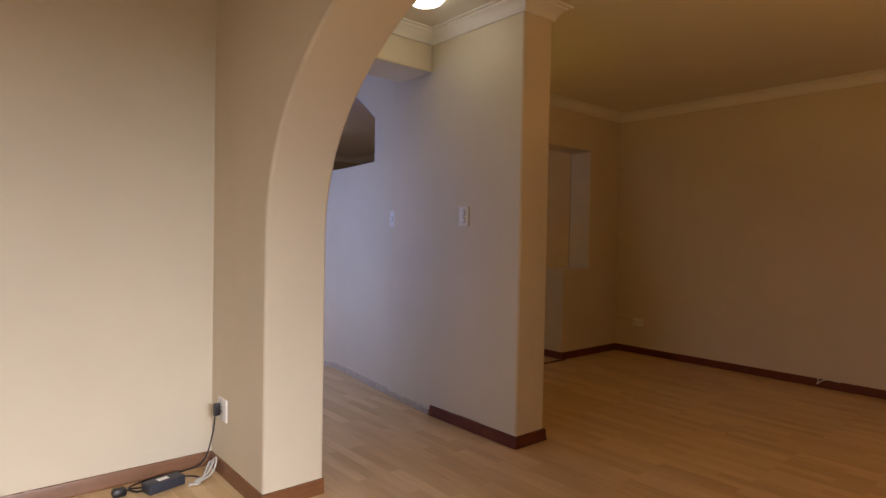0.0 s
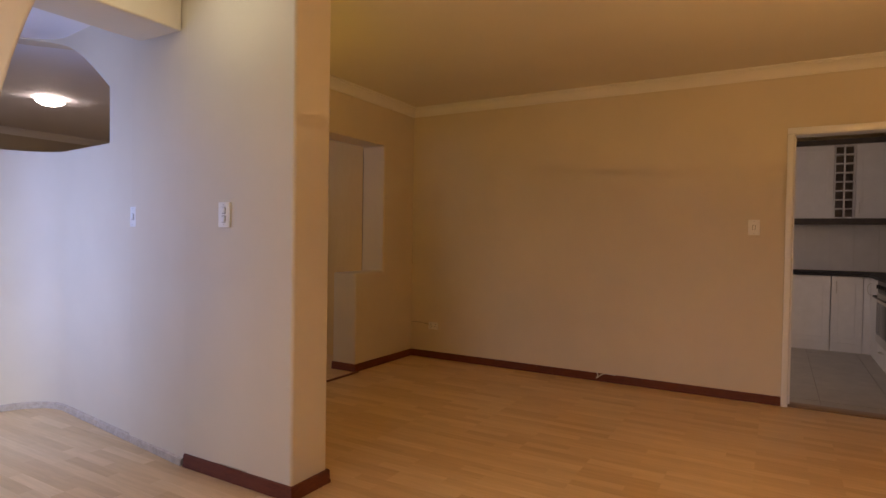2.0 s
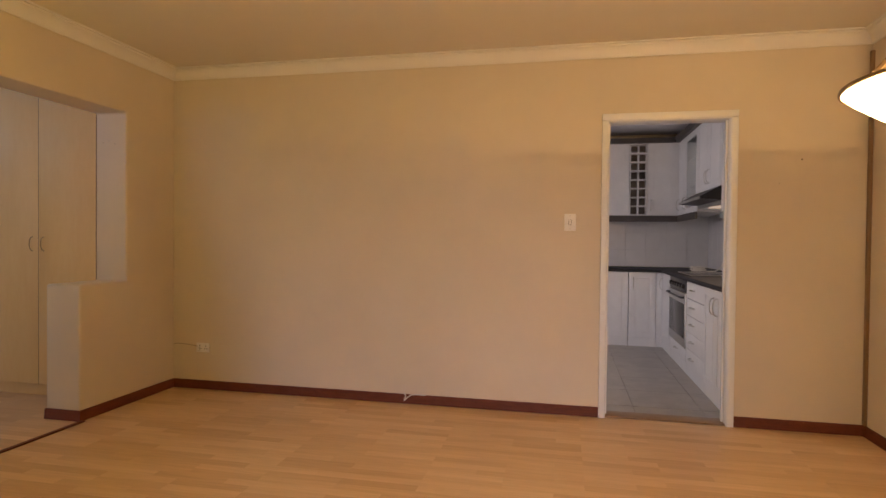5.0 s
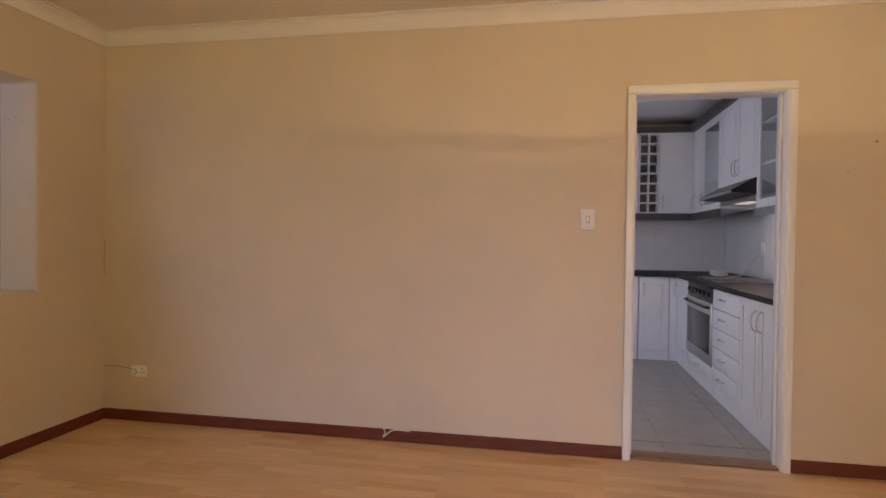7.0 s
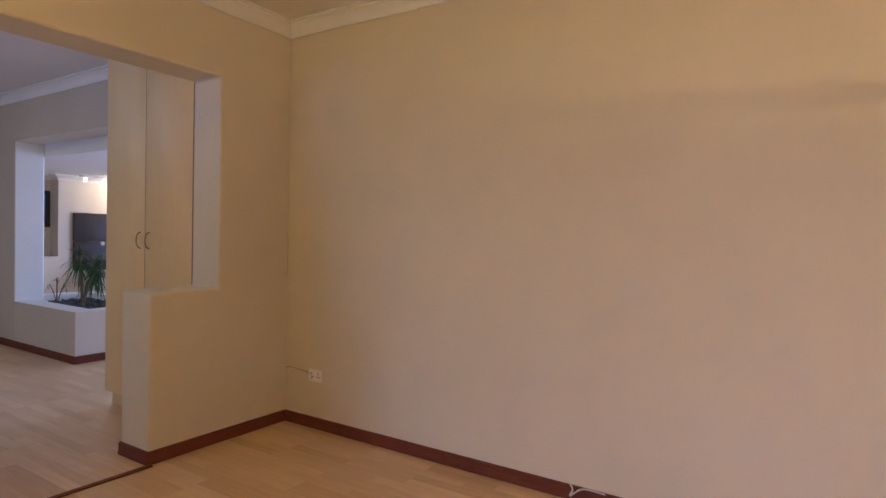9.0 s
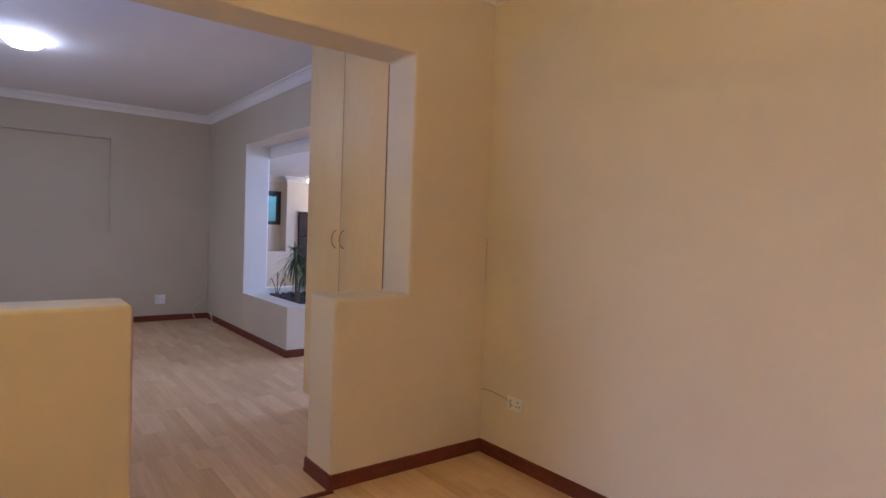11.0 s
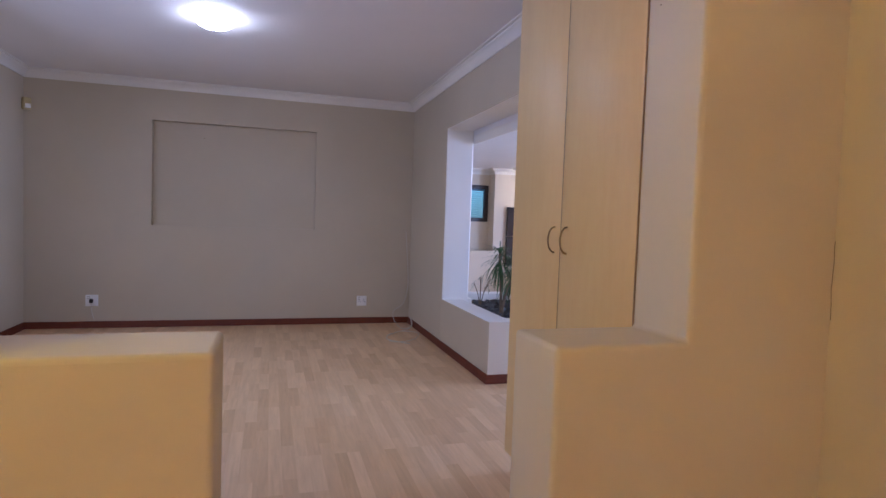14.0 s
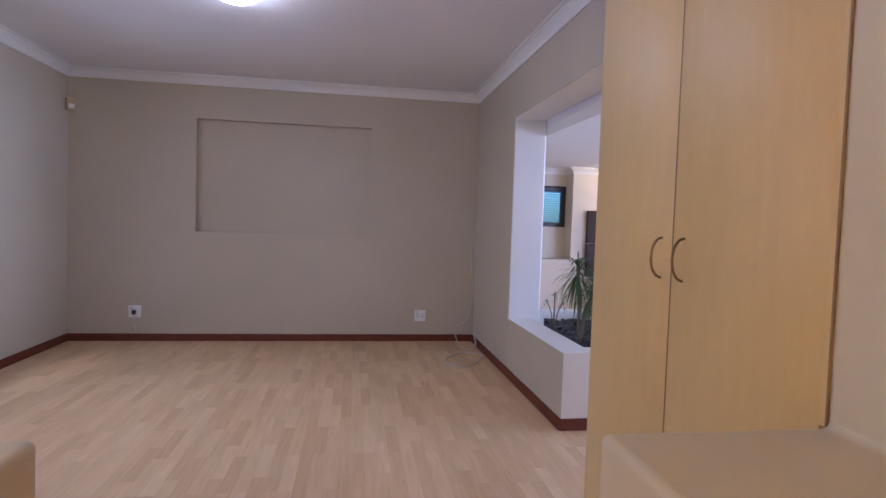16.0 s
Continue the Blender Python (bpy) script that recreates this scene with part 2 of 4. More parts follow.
def structure(name, bm, mat, label, category, smooth=True):
    return thing(name, bm, mat, label, category, "structure", smooth=smooth)


def soften(ob, width, angle=50):
    b = ob.modifiers.new("rounded_edges", "BEVEL")
    b.width, b.segments, b.limit_method, b.angle_limit = width, 3, "ANGLE", radians(angle)
    return ob


def slab(points, axis, c0, c1):
    """An outline in a wall's plane (along, up), pulled through the wall's thickness."""
    bm = bmesh.new()

    def put(a, z, c):
        return bm.verts.new((a, c, z) if axis == "y" else (c, a, z))
    front = [put(a, z, c0) for a, z in points]
    back = [put(a, z, c1) for a, z in points]
    bm.faces.new(front)
    bm.faces.new(back)
    n = len(points)
    for i in range(n):
        bm.faces.new((front[i], front[(i + 1) % n], back[(i + 1) % n], back[i]))
    return bm


def opening_wall(ys, zs, x0, x1):
    """A wall facing along x with one rectangular opening in the middle field."""
    bm = bmesh.new()
    grid = [[[bm.verts.new((x, y, z)) for z in zs] for y in ys] for x in (x0, x1)]
    for g in grid:
        for i in range(3):
            for j in range(3):
                if (i, j) != (1, 1):
                    bm.faces.new((g[i][j], g[i + 1][j], g[i + 1][j + 1], g[i][j + 1]))
    outer = [(0, 0), (1, 0), (2, 0), (3, 0), (3, 1), (3, 2), (3, 3), (2, 3), (1, 3), (0, 3), (0, 2), (0, 1)]
    for ring in (outer, [(1, 1), (2, 1), (2, 2), (1, 2)]):
        for (a, b), (c, d) in zip(ring, ring[1:] + ring[:1]):
            bm.faces.new((grid[0][a][b], grid[0][c][d], grid[1][c][d], grid[1][a][b]))
    return bm


def column(plan, z0, z1):
    """A plan outline pulled up."""
    bm = bmesh.new()
    lo, hi = ([bm.verts.new((x, y, z)) for x, y in plan] for z in (z0, z1))
    bm.faces.new(lo)
    bm.faces.new(hi)
    n = len(plan)
    for i in range(n):
        bm.faces.new((lo[i], lo[(i + 1) % n], hi[(i + 1) % n], hi[i]))
    return bm


def sweep(path, profile, closed=False):
    """A moulding along a plan path with mitred corners. Profile: (distance to the path's left, height)."""
    bm = bmesh.new()
    n = len(path)
    rings = []
    for i, p in enumerate(path):
        p = Vector(p)
        before = Vector(path[i - 1]) if (closed or i > 0) else None
        after = Vector(path[(i + 1) % n]) if (closed or i < n - 1) else None
        d0 = (p - before).normalized() if before is not None else (after - p).normalized()
        d1 = (after - p).normalized() if after is not None else d0
        n0, n1 = Vector((-d0.y, d0.x)), Vector((-d1.y, d1.x))
        m = (n0 + n1)
        m = m / max(m.dot(n0), 0.2)
        rings.append([bm.verts.new((p.x + m.x * d, p.y + m.y * d, z)) for d, z in profile])
    k = len(profile)
    for i in range(n if closed else n - 1):
        a, b = rings[i], rings[(i + 1) % n]
        for j in range(k):
            bm.faces.new((a[j], a[(j + 1) % k], b[(j + 1) % k], b[j]))
    if not closed:
        bm.faces.new(rings[0])
        bm.faces.new(rings[-1])
    return bm


def lathe(profile, steps=40):
    """A round body from (radius, height) rows."""
    bm = bmesh.new()
    rings = []
    for r, z in profile:
        if r < 1e-5:
            rings.append([bm.verts.new((0, 0, z))])
        else:
            rings.append([bm.verts.new((r * math.cos(2 * math.pi * i / steps), r * math.sin(2 * math.pi * i / steps), z)) for i in range(steps)])
    for a, b in zip(rings, rings[1:]):
        for i in range(steps):
            j = (i + 1) % steps
            if len(a) == 1 and len(b) > 1:
                bm.faces.new((a[0], b[i], b[j]))
            elif len(b) == 1 and len(a) > 1:
                bm.faces.new((a[i], a[j], b[0]))
            elif len(a) > 1:
                bm.faces.new((a[i], a[j], b[j], b[i]))
    return bm


def tube(points, radius, steps=8, into=None):
    """A round bar or cable through the points, smoothed by Catmull-Rom."""
    bm = into or bmesh.new()
    pts = [Vector(p) for p in points]
    fine = []
    for i in range(len(pts) - 1):
        p0, p1, p2, p3 = pts[max(i - 1, 0)], pts[i], pts[i + 1], pts[min(i + 2, len(pts) - 1)]
        for s in range(6):
            t = s / 6
            fine.append(0.5 * ((2 * p1) + (p2 - p0) * t + (2 * p0 - 5 * p1 + 4 * p2 - p3) * t * t + (3 * p1 - p0 - 3 * p2 + p3) * t ** 3))
    fine.append(pts[-1])
    rings = []
    for i, p in enumerate(fine):
        d = (fine[min(i + 1, len(fine) - 1)] - fine[max(i - 1, 0)]).normalized()
        u = d.cross(Vector((0.13, 0.31, 0.94))).normalized()
        v = d.cross(u)
        rings.append([bm.verts.new(p + (u * math.cos(a) + v * math.sin(a)) * radius) for a in (2 * math.pi * k / steps for k in range(steps))])
    for a, b in zip(rings, rings[1:]):
        for k in range(steps):
            bm.faces.new((a[k], a[(k + 1) % steps], b[(k + 1) % steps], b[k]))
    bm.faces.new(rings[0])
    bm.faces.new(list(reversed(rings[-1])))
    return bm


# ---- the large structure ----
# kitchen wall with its doorway
KD0, KD1, KDH = -4.143, -3.374, 2.03     # clear opening
structure("wall_kitchen", slab([(SOUTH - 0.2, 0), (KD0 - 0.02, 0), (KD0 - 0.02, KDH + 0.02), (KD1 + 0.02, KDH + 0.02), (KD1 + 0.02, 0), (0, 0), (0, 2.7), (SOUTH - 0.2, 2.7)], "x", 0, T_KIT),
          M_WALL, "cream painted dining room wall around the kitchen doorway", "wall")
# partition with two pony walls
soften(structure("wall_partition", slab([(STUB1 - 0.1, 0), (-1.747, 0), (-1.747, 0.905), (-2.25, 0.905), (-2.25, 2.103), (-0.511, 2.103), (-0.511, 0.892), (-0.920, 0.892), (-0.920, 0), (T_KIT, 0), (T_KIT, 2.7), (STUB1 - 0.1, 2.7)], "y", 0, PART),
       M_WALL, "cream plastered partition with two low pony walls beside a passage", "wall"), 0.014)
soften(structure("wall_stub", column([(STUB0, STUB_Y), (STUB1, STUB_Y), (STUB1, -0.003), (STUB0 + 0.06, -0.003), (STUB0, HALL_Y - 0.002)], 0, 2.7), M_WALL, "short cream plastered wall end beside the hall", "wall"), 0.014)
# south wall of the dining room
structure("wall_south", boxes((ARCH1, 0, SOUTH - 0.2, SOUTH, 0, 2.7)), M_WALL, "cream painted end wall of the dining room", "wall")


# arch wall
def arch_outline(y0, y1, spring, rise, steps=28):
    c, half = (y0 + y1) / 2, (y1 - y0) / 2
    curve = [(c - half * math.cos(math.pi * i / steps), spring + rise * math.sin(math.pi * i / steps)) for i in range(steps + 1)]
    return [(C_Y0, 0), (y0, 0)] + curve + [(y1, 0), (0.30, 0), (0.30, 2.1), (1.15, 2.1), (1.15, 0), (1.5, 0), (1.5, 2.7), (C_Y0, 2.7)]


soften(structure("wall_arch", slab(arch_outline(-3.73, -1.20, 1.20, 0.98), "x", ARCH0, ARCH1), M_WALL, "cream plastered wall with a wide round arch and a hall doorway", "wall"), 0.014)

# sitting room behind the arch
structure("wall_sitting_north", boxes((C_X0, ARCH0, C_Y1, C_Y1 + 0.2, 0, 2.7)), M_WALL, "cream painted wall of the sitting room", "wall")
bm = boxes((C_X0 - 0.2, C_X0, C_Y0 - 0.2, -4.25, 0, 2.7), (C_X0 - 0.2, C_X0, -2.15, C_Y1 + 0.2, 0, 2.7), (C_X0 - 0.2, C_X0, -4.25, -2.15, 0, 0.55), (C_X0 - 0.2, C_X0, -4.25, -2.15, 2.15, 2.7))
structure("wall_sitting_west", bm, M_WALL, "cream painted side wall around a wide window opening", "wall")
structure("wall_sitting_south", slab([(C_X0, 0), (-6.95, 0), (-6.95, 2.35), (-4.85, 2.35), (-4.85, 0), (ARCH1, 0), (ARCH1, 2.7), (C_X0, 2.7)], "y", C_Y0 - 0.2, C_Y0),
          M_WALL, "cream painted wall around a wide garden door opening", "wall")


# curved hall wall with a high opening into the lounge
def curve_point(s):
    """Plan point and inward normal of the curved wall, s metres from the stub."""
    a, b = Vector((STUB0, HALL_Y)), Vector((STUB0 + 0.178, HALL_Y + 1.54))
    straight = (b - a).length
    d = (b - a).normalized()
    if s <= straight:
        return a + d * s, Vector((-d.y, d.x))
    r, c = 0.32, Vector((b.x - 0.32, b.y))
    arc = r * math.pi / 2
    if s <= straight + arc:
        t = (s - straight) / r
        return c + Vector((r * math.cos(t), r * math.sin(t))), Vector((-math.cos(t), -math.sin(t)))
    return Vector((c.x - (s - straight - arc), c.y + r)), Vector((0, -1))


def curved_wall(s0, s1, low, high, bm, steps=26, thick=0.14):
    rows = []
    for i in range(steps + 1):
        s = s0 + (s1 - s0) * i / steps
        p, nrm = curve_point(s)
        q = p - nrm * thick
        rows.append([bm.verts.new((p.x, p.y, low(s))), bm.verts.new((p.x, p.y, high(s))), bm.verts.new((q.x, q.y, high(s))), bm.verts.new((q.x, q.y, low(s)))])
    for a, b in zip(rows, rows[1:]):
        for j in range(4):
            bm.faces.new((a[j], a[(j + 1) % 4], b[(j + 1) % 4], b[j]))
    bm.faces.new(rows[0])
    bm.faces.new(rows[-1])


S_OPEN, S_END = 0.885, 3.05
bm = bmesh.new()
curved_wall(0, S_OPEN, lambda s: 0, lambda s: 2.7, bm, 8)
curved_wall(S_OPEN, S_END, lambda s: 0, lambda s: 1.776, bm, 44)
curved_wall(S_OPEN, S_END, lambda s: 2.12 + 0.42 * math.sin(min(1, (s - S_OPEN) / 0.95) * math.pi / 2), lambda s: 2.7, bm, 44)
structure("wall_curved", bm, M_WALL, "curved cream plastered hall wall with a high opening above it", "wall")
soften(structure("beam_hall", boxes((ARCH1, STUB0, -0.555, -0.20, 2.288, 2.7)), M_WALL, "plastered cream beam across the hall", "beam"), 0.01)

# lounge walls
def lighten_reveals(name):
    """Paler material on an opening's sides and top, where light falls, in a wall that faces along x."""
    me = bpy.data.objects[name].data
    me.materials.append(M_TRIM)
    for p in me.polygons:
        if abs(p.normal.x) < 0.5 and 0.1 < p.center.z < 2.3:
            p.material_index = 1


# opening added out of view to let the lounge fill light in
structure("wall_lounge_west", opening_wall((1.40, 1.90, 3.60, BY1 + 0.2), (0, 0.9, 2.1, 2.7), BX0 - 0.2, BX0), M_WALL_B, "beige painted side wall of the lounge around an added light opening", "wall")
NX0, NX1, NZ0, NZ1 = -2.82, -1.163, 1.066, 2.150
bm = bmesh.new()
face = [[bm.verts.new((x, BY1, z)) for z in (0, NZ0, NZ1, 2.7)] for x in (BX0, NX0, NX1, 0.217)]
sunk = {(i, j): bm.verts.new((face[i][j].co.x, BY1 + 0.075, face[i][j].co.z)) for i in (1, 2) for j in (1, 2)}
rear = [bm.verts.new((x, BY1 + 0.2, z)) for x, z in ((BX0, 0), (0.217, 0), (0.217, 2.7), (BX0, 2.7))]
for i in range(3):
    for j in range(3):
        if (i, j) != (1, 1):
            bm.faces.new((face[i][j], face[i + 1][j], face[i + 1][j + 1], face[i][j + 1]))
loop = [(1, 1), (2, 1), (2, 2), (1, 2)]
bm.faces.new([sunk[k] for k in loop])
for k in range(4):
    (a, b), (c, d) = loop[k], loop[(k + 1) % 4]
    bm.faces.new((face[a][b], face[c][d], sunk[c, d], sunk[a, b]))
bm.faces.new(rear)
bm.faces.new([face[i][0] for i in range(4)] + [rear[1], rear[0]])
bm.faces.new([face[i][3] for i in range(4)] + [rear[2], rear[3]])
bm.faces.new(face[0] + [rear[3], rear[0]])
bm.faces.new(face[3] + [rear[2], rear[1]])
structure("wall_lounge_north", bm, M_WALL_B, "beige painted wall with a shallow rectangular niche", "wall")
soften(structure("wall_lounge_east", slab([(1.252, 2.083), (3.922, 2.083), (3.922, 0), (BY1, 0), (BY1, 2.7), (1.252, 2.7)], "x", BX1, 0.217), M_WALL_B, "beige wall with an opening over the planter", "wall"), 0.014)
# light on the opening's sides and top put into their colour
lighten_reveals("wall_lounge_east")
structure("wall_behind_cupboard", boxes((0.0, 0.217, PART, 1.252, 0, 2.7)), M_WALL, "cream painted wall behind the cupboard", "wall")

# ceilings
def ceiling(name, x0, x1, y0, y1, mat, label, z=CEIL):
    structure(name, boxes((x0, x1, y0, y1, z, z + 0.12)), mat, label, "ceiling")


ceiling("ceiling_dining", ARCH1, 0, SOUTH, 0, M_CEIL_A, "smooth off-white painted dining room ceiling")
ceiling("ceiling_hall_end", ARCH1, STUB1 - 0.1, 0, PART, M_CEIL, "smooth white painted ceiling at the hall end")
ceiling("ceiling_lounge", ARCH1, 0.217, PART, BY1, M_CEIL, "smooth white painted lounge ceiling")
ceiling("ceiling_sitting", C_X0, ARCH0, C_Y0, C_Y1, M_CEIL, "smooth white painted sitting room ceiling")
ceiling("ceiling_kitchen", T_KIT, 3.49, -4.82, -1.45, M_CEIL, "smooth white painted kitchen ceiling")
ceiling("ceiling_garden_room", 0.217, 5.1, 0.4, 7.4, M_CEIL, "smooth white painted ceiling of the garden room", CEIL_G)

# cornices
COVE = [(0, CEIL - 0.085), (0.012, CEIL - 0.085), (0.014, CEIL - 0.07), (0.024, CEIL - 0.052), (0.042, CEIL - 0.032), (0.062, CEIL - 0.022), (0.064, CEIL - 0.012), (0.084, CEIL - 0.010), (0.084, CEIL - 0.0005), (0, CEIL - 0.0005)]
structure("cornice_dining", sweep([(ARCH1, SOUTH), (0, SOUTH), (0, 0), (STUB1, 0), (STUB1, STUB_Y), (STUB0, STUB_Y), (STUB0, -0.555), (ARCH1, -0.555)], COVE, True), M_TRIM, "white moulded plaster cornice of the dining room", "cornice")
structure("cornice_lounge", sweep([(BX0, PART), (BX1, PART), (BX1, BY1), (BX0, BY1)], COVE, True), M_TRIM, "white moulded plaster cornice of the lounge", "cornice")

# skirtings
BASE = [(0, 0.001), (0.015, 0.001), (0.015, 0.014), (0.012, 0.020), (0.011, 0.060), (0.008, 0.067), (0, 0.069)]


def skirting(name, path, mat, label):
    structure(name, sweep(path, BASE), mat, label, "skirting")


skirting("baseboard_kitchen_wall", [(0, KD1 + 0.046), (0, 0), (-0.920, 0), (-0.920, PART)], M_SKIRT, "dark red-brown varnished wooden skirting with a worn top edge")
skirting("baseboard_door_side", [(0, SOUTH), (0, KD0 - 0.046)], M_SKIRT, "dark red-brown varnished wooden skirting")
skirting("baseboard_stub", [(-1.747, PART), (-1.747, 0), (STUB1, 0), (STUB1, STUB_Y), (STUB0, STUB_Y), (STUB0, HALL_Y - 0.005)], M_SKIRT, "dark red-brown varnished wooden skirting, cut off square in the hall")
skirting("baseboard_lounge", [(BX1, 3.922), (BX1, BY1), (BX0, BY1), (BX0, 1.42)], M_SKIRT, "dark red-brown varnished wooden skirting of the lounge")
skirting("baseboard_sitting", [(ARCH1, -1.20), (ARCH0, -1.20), (ARCH0, C_Y1), (C_X0, C_Y1)], M_SKIRT_C, "orange-brown wooden skirting in a sunlit tone")
skirting("baseboard_south", [(ARCH1, SOUTH), (0, SOUTH)], M_SKIRT, "dark red-brown varnished wooden skirting")

# bare plaster strip where the curved wall has lost its skirting
bm = bmesh.new()
rows = []
for i in range(50):
    p, nrm = curve_point(0.01 + 2.9 * i / 49)
    rows.append([bm.verts.new((p.x + nrm.x * d, p.y + nrm.y * d, z)) for d, z in ((-0.002, 0.001), (0.018, 0.001), (0.014, 0.035), (-0.002, 0.045))])
for a, b in zip(rows, rows[1:]):
    for j in range(4):
        bm.faces.new((a[j], a[(j + 1) % 4], b[(j + 1) % 4], b[j]))
M_RAW = speckle("raw_mortar", (0.42, 0.34, 0.27), (0.58, 0.49, 0.40), 0.9, 25, 0.6)
structure("baseboard_curved", bm, M_RAW, "unpainted flexible strip along the curved hall wall", "skirting")

# ---- things: doorway, lamps, switches ----
# white door frame of the kitchen
fr = holder("door_1", (0, (KD0 + KD1) / 2, 0), "white enamelled steel door frame of the kitchen doorway without a door", "door frame", "structure")
w = (KD1 - KD0) / 2
part("jamb", boxes((-0.02, T_KIT + 0.02, w, w + 0.02, 0, KDH + 0.02), (-0.028, -0.002, w + 0.004, w + 0.045, 0, KDH + 0.004), bevel=0.004), M_GLOSS, fr)
part("jamb", boxes((-0.02, T_KIT + 0.02, -w - 0.02, -w, 0, KDH + 0.02), (-0.028, -0.002, -w - 0.045, -w - 0.004, 0, KDH + 0.004), bevel=0.004), M_GLOSS, fr)
part("head", boxes((-0.019, T_KIT + 0.019, -w, w, KDH, KDH + 0.02), (-0.028, -0.002, -w - 0.045, w + 0.045, KDH + 0.006, KDH + 0.052), bevel=0.004), M_GLOSS, fr)
part("strike_plate", boxes((0.028, 0.046, w - 0.006, w - 0.0005, 1.02, 1.12), bevel=0.001), M_STEEL, fr, "small steel strike plate")
part("stop", boxes((0.05, 0.075, w - 0.014, w - 0.001, 0, KDH - 0.001), (0.05, 0.075, -w + 0.001, -w + 0.014, 0, KDH - 0.001), bevel=0.002), M_GLOSS, fr)

# pendant lamp
pd = holder("pendant_lamp", PEND, "lit frosted glass dish pendant lamp hung by slim rods", "pendant lamp")
part("shade", lathe([(0, -0.115), (0.07, -0.110), (0.155, -0.092), (0.23, -0.055), (0.28, -0.020), (0.30, -0.002), (0.298, 0.003), (0.26, 0.0028), (0.206, 0.0015)], 56), M_PEND, pd, "frosted white glass dish, lit")
part("rim_band", lathe([(0.2985, -0.006), (0.3035, -0.0055), (0.3045, -0.002), (0.3035, 0.002), (0.2985, 0.0025)], 56), M_BRASS, pd, "thin dark brass edge")
part("rim", lathe([(0.206, 0.0044), (0.208, 0.0044), (0.208, 0.0116), (0.206, 0.0116), (0.206, 0.0044)], 56), M_BRASS, pd)
for k in range(3):
    a = radians(100 + 120 * k)
    part("rod", tube([(0.285 * math.cos(a), 0.285 * math.sin(a), 0.004), (0.15 * math.cos(a), 0.15 * math.sin(a), 0.155), (0.015 * math.cos(a), 0.015 * math.sin(a), 0.30)], 0.007), M_BRASS, pd)
part("stem", tube([(0, 0, 0.29), (0, 0, 0.6), (0, 0, CEIL - PEND[2])], 0.006), M_BRASS, pd)
part("canopy", lathe([(0, CEIL - PEND[2] - 0.04), (0.02, CEIL - PEND[2] - 0.04), (0.05, CEIL - PEND[2] - 0.015), (0.055, CEIL - PEND[2] - 0.001), (0, CEIL - PEND[2] - 0.001)], 32), M_BRASS, pd)


def ceiling_lamp(at, label, r, mat):
    h = holder("ceiling_lamp", at, label, "ceiling lamp", group="round ceiling lamps")
    part("base_plate", lathe([(0, 0), (r * 0.9, 0), (r * 0.94, -0.012), (r * 0.9, -0.022), (0, -0.022)], 48), M_PLASTIC, h)
    prof = [(r * math.cos(a), -0.022 - 0.45 * r * math.sin(a)) for a in (radians(d) for d in range(0, 91, 9))]
    part("glass_bowl", lathe(prof, 48), mat, h, "opal white glass bowl, lit")
    part("finial", lathe([(0, -0.02 - 0.45 * r), (0.010, -0.024 - 0.45 * r), (0.010, -0.032 - 0.45 * r), (0, -0.036 - 0.45 * r)], 16), M_STEEL, h)
    return h


ceiling_lamp((-3.51, -1.01, CEIL), "round opal glass ceiling lamp, lit, in the hall", 0.105, M_LAMP_HALL)
ceiling_lamp((-2.03, 2.98, CEIL), "round opal glass ceiling lamp, lit, in the lounge", 0.125, M_LAMP)

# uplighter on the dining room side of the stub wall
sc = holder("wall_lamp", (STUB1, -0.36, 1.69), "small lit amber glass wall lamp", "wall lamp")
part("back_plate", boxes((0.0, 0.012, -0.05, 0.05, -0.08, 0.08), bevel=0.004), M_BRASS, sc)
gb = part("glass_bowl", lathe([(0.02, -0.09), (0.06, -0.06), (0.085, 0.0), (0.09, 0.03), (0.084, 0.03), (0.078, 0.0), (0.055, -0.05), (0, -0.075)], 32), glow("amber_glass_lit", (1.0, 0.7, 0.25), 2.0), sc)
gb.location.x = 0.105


def wall_plate(name, at, turn, w, h, label, category, group, rockers, sockets=0, mat=None):
    """A plate on a wall. Own coordinates: x along the wall, z up, +y out of the wall."""
    o = holder(name, at, label, category, group=group, turn=turn)
    bm = bmesh.new()
    box(bm, -w / 2, w / 2, 0, 0.009, -h / 2, h / 2, 0.003)
    part("plate", bm, mat or M_PLASTIC, o)
    for x, z, rw, rh in rockers:
        part("rocker", boxes((x - rw / 2, x + rw / 2, 0.009, 0.0135, z - rh / 2, z + rh / 2), bevel=0.0015), M_PLASTIC, o)
        part("rocker_frame", boxes((x - rw / 2 - 0.003, x + rw / 2 + 0.003, 0.0092, 0.0102, z - rh / 2 - 0.003, z + rh / 2 + 0.003)), M_GROUT, o)
    for x in [(-0.5 + (i + 0.5) / sockets) * w * 0.9 for i in range(sockets)]:
        for dx, dz in ((0, 0.014), (-0.010, -0.008), (0.010, -0.008)):
            part("pin_hole", boxes((x + dx - 0.0035, x + dx + 0.0035, 0.0092, 0.0105, dz - 0.0035, dz + 0.0035)), M_BLACK, o)
    for dz in ((h / 2 - 0.014), -(h / 2 - 0.014)):
        if not sockets:
            part("screw", boxes((-0.003, 0.003, 0.009, 0.0108, dz - 0.003, dz + 0.003), bevel=0.001), M_STEEL, o)
    return o


# turn 90 faces -x, turn 180 faces -y
wall_plate("light_switch", (0, -3.123, 1.343), 90, 0.078, 0.118, "white plastic light switch with one rocker on the dining room wall", "light switch", "light switches", [(0, 0, 0.016, 0.032)])
wall_plate("light_switch", (STUB0, -0.903, 1.324), 90, 0.082, 0.125, "white plastic light switch with two rockers on the hall wall", "light switch", "light switches", [(0, 0.022, 0.022, 0.028), (0, -0.022, 0.022, 0.028)])
p, nrm = curve_point(0.565)
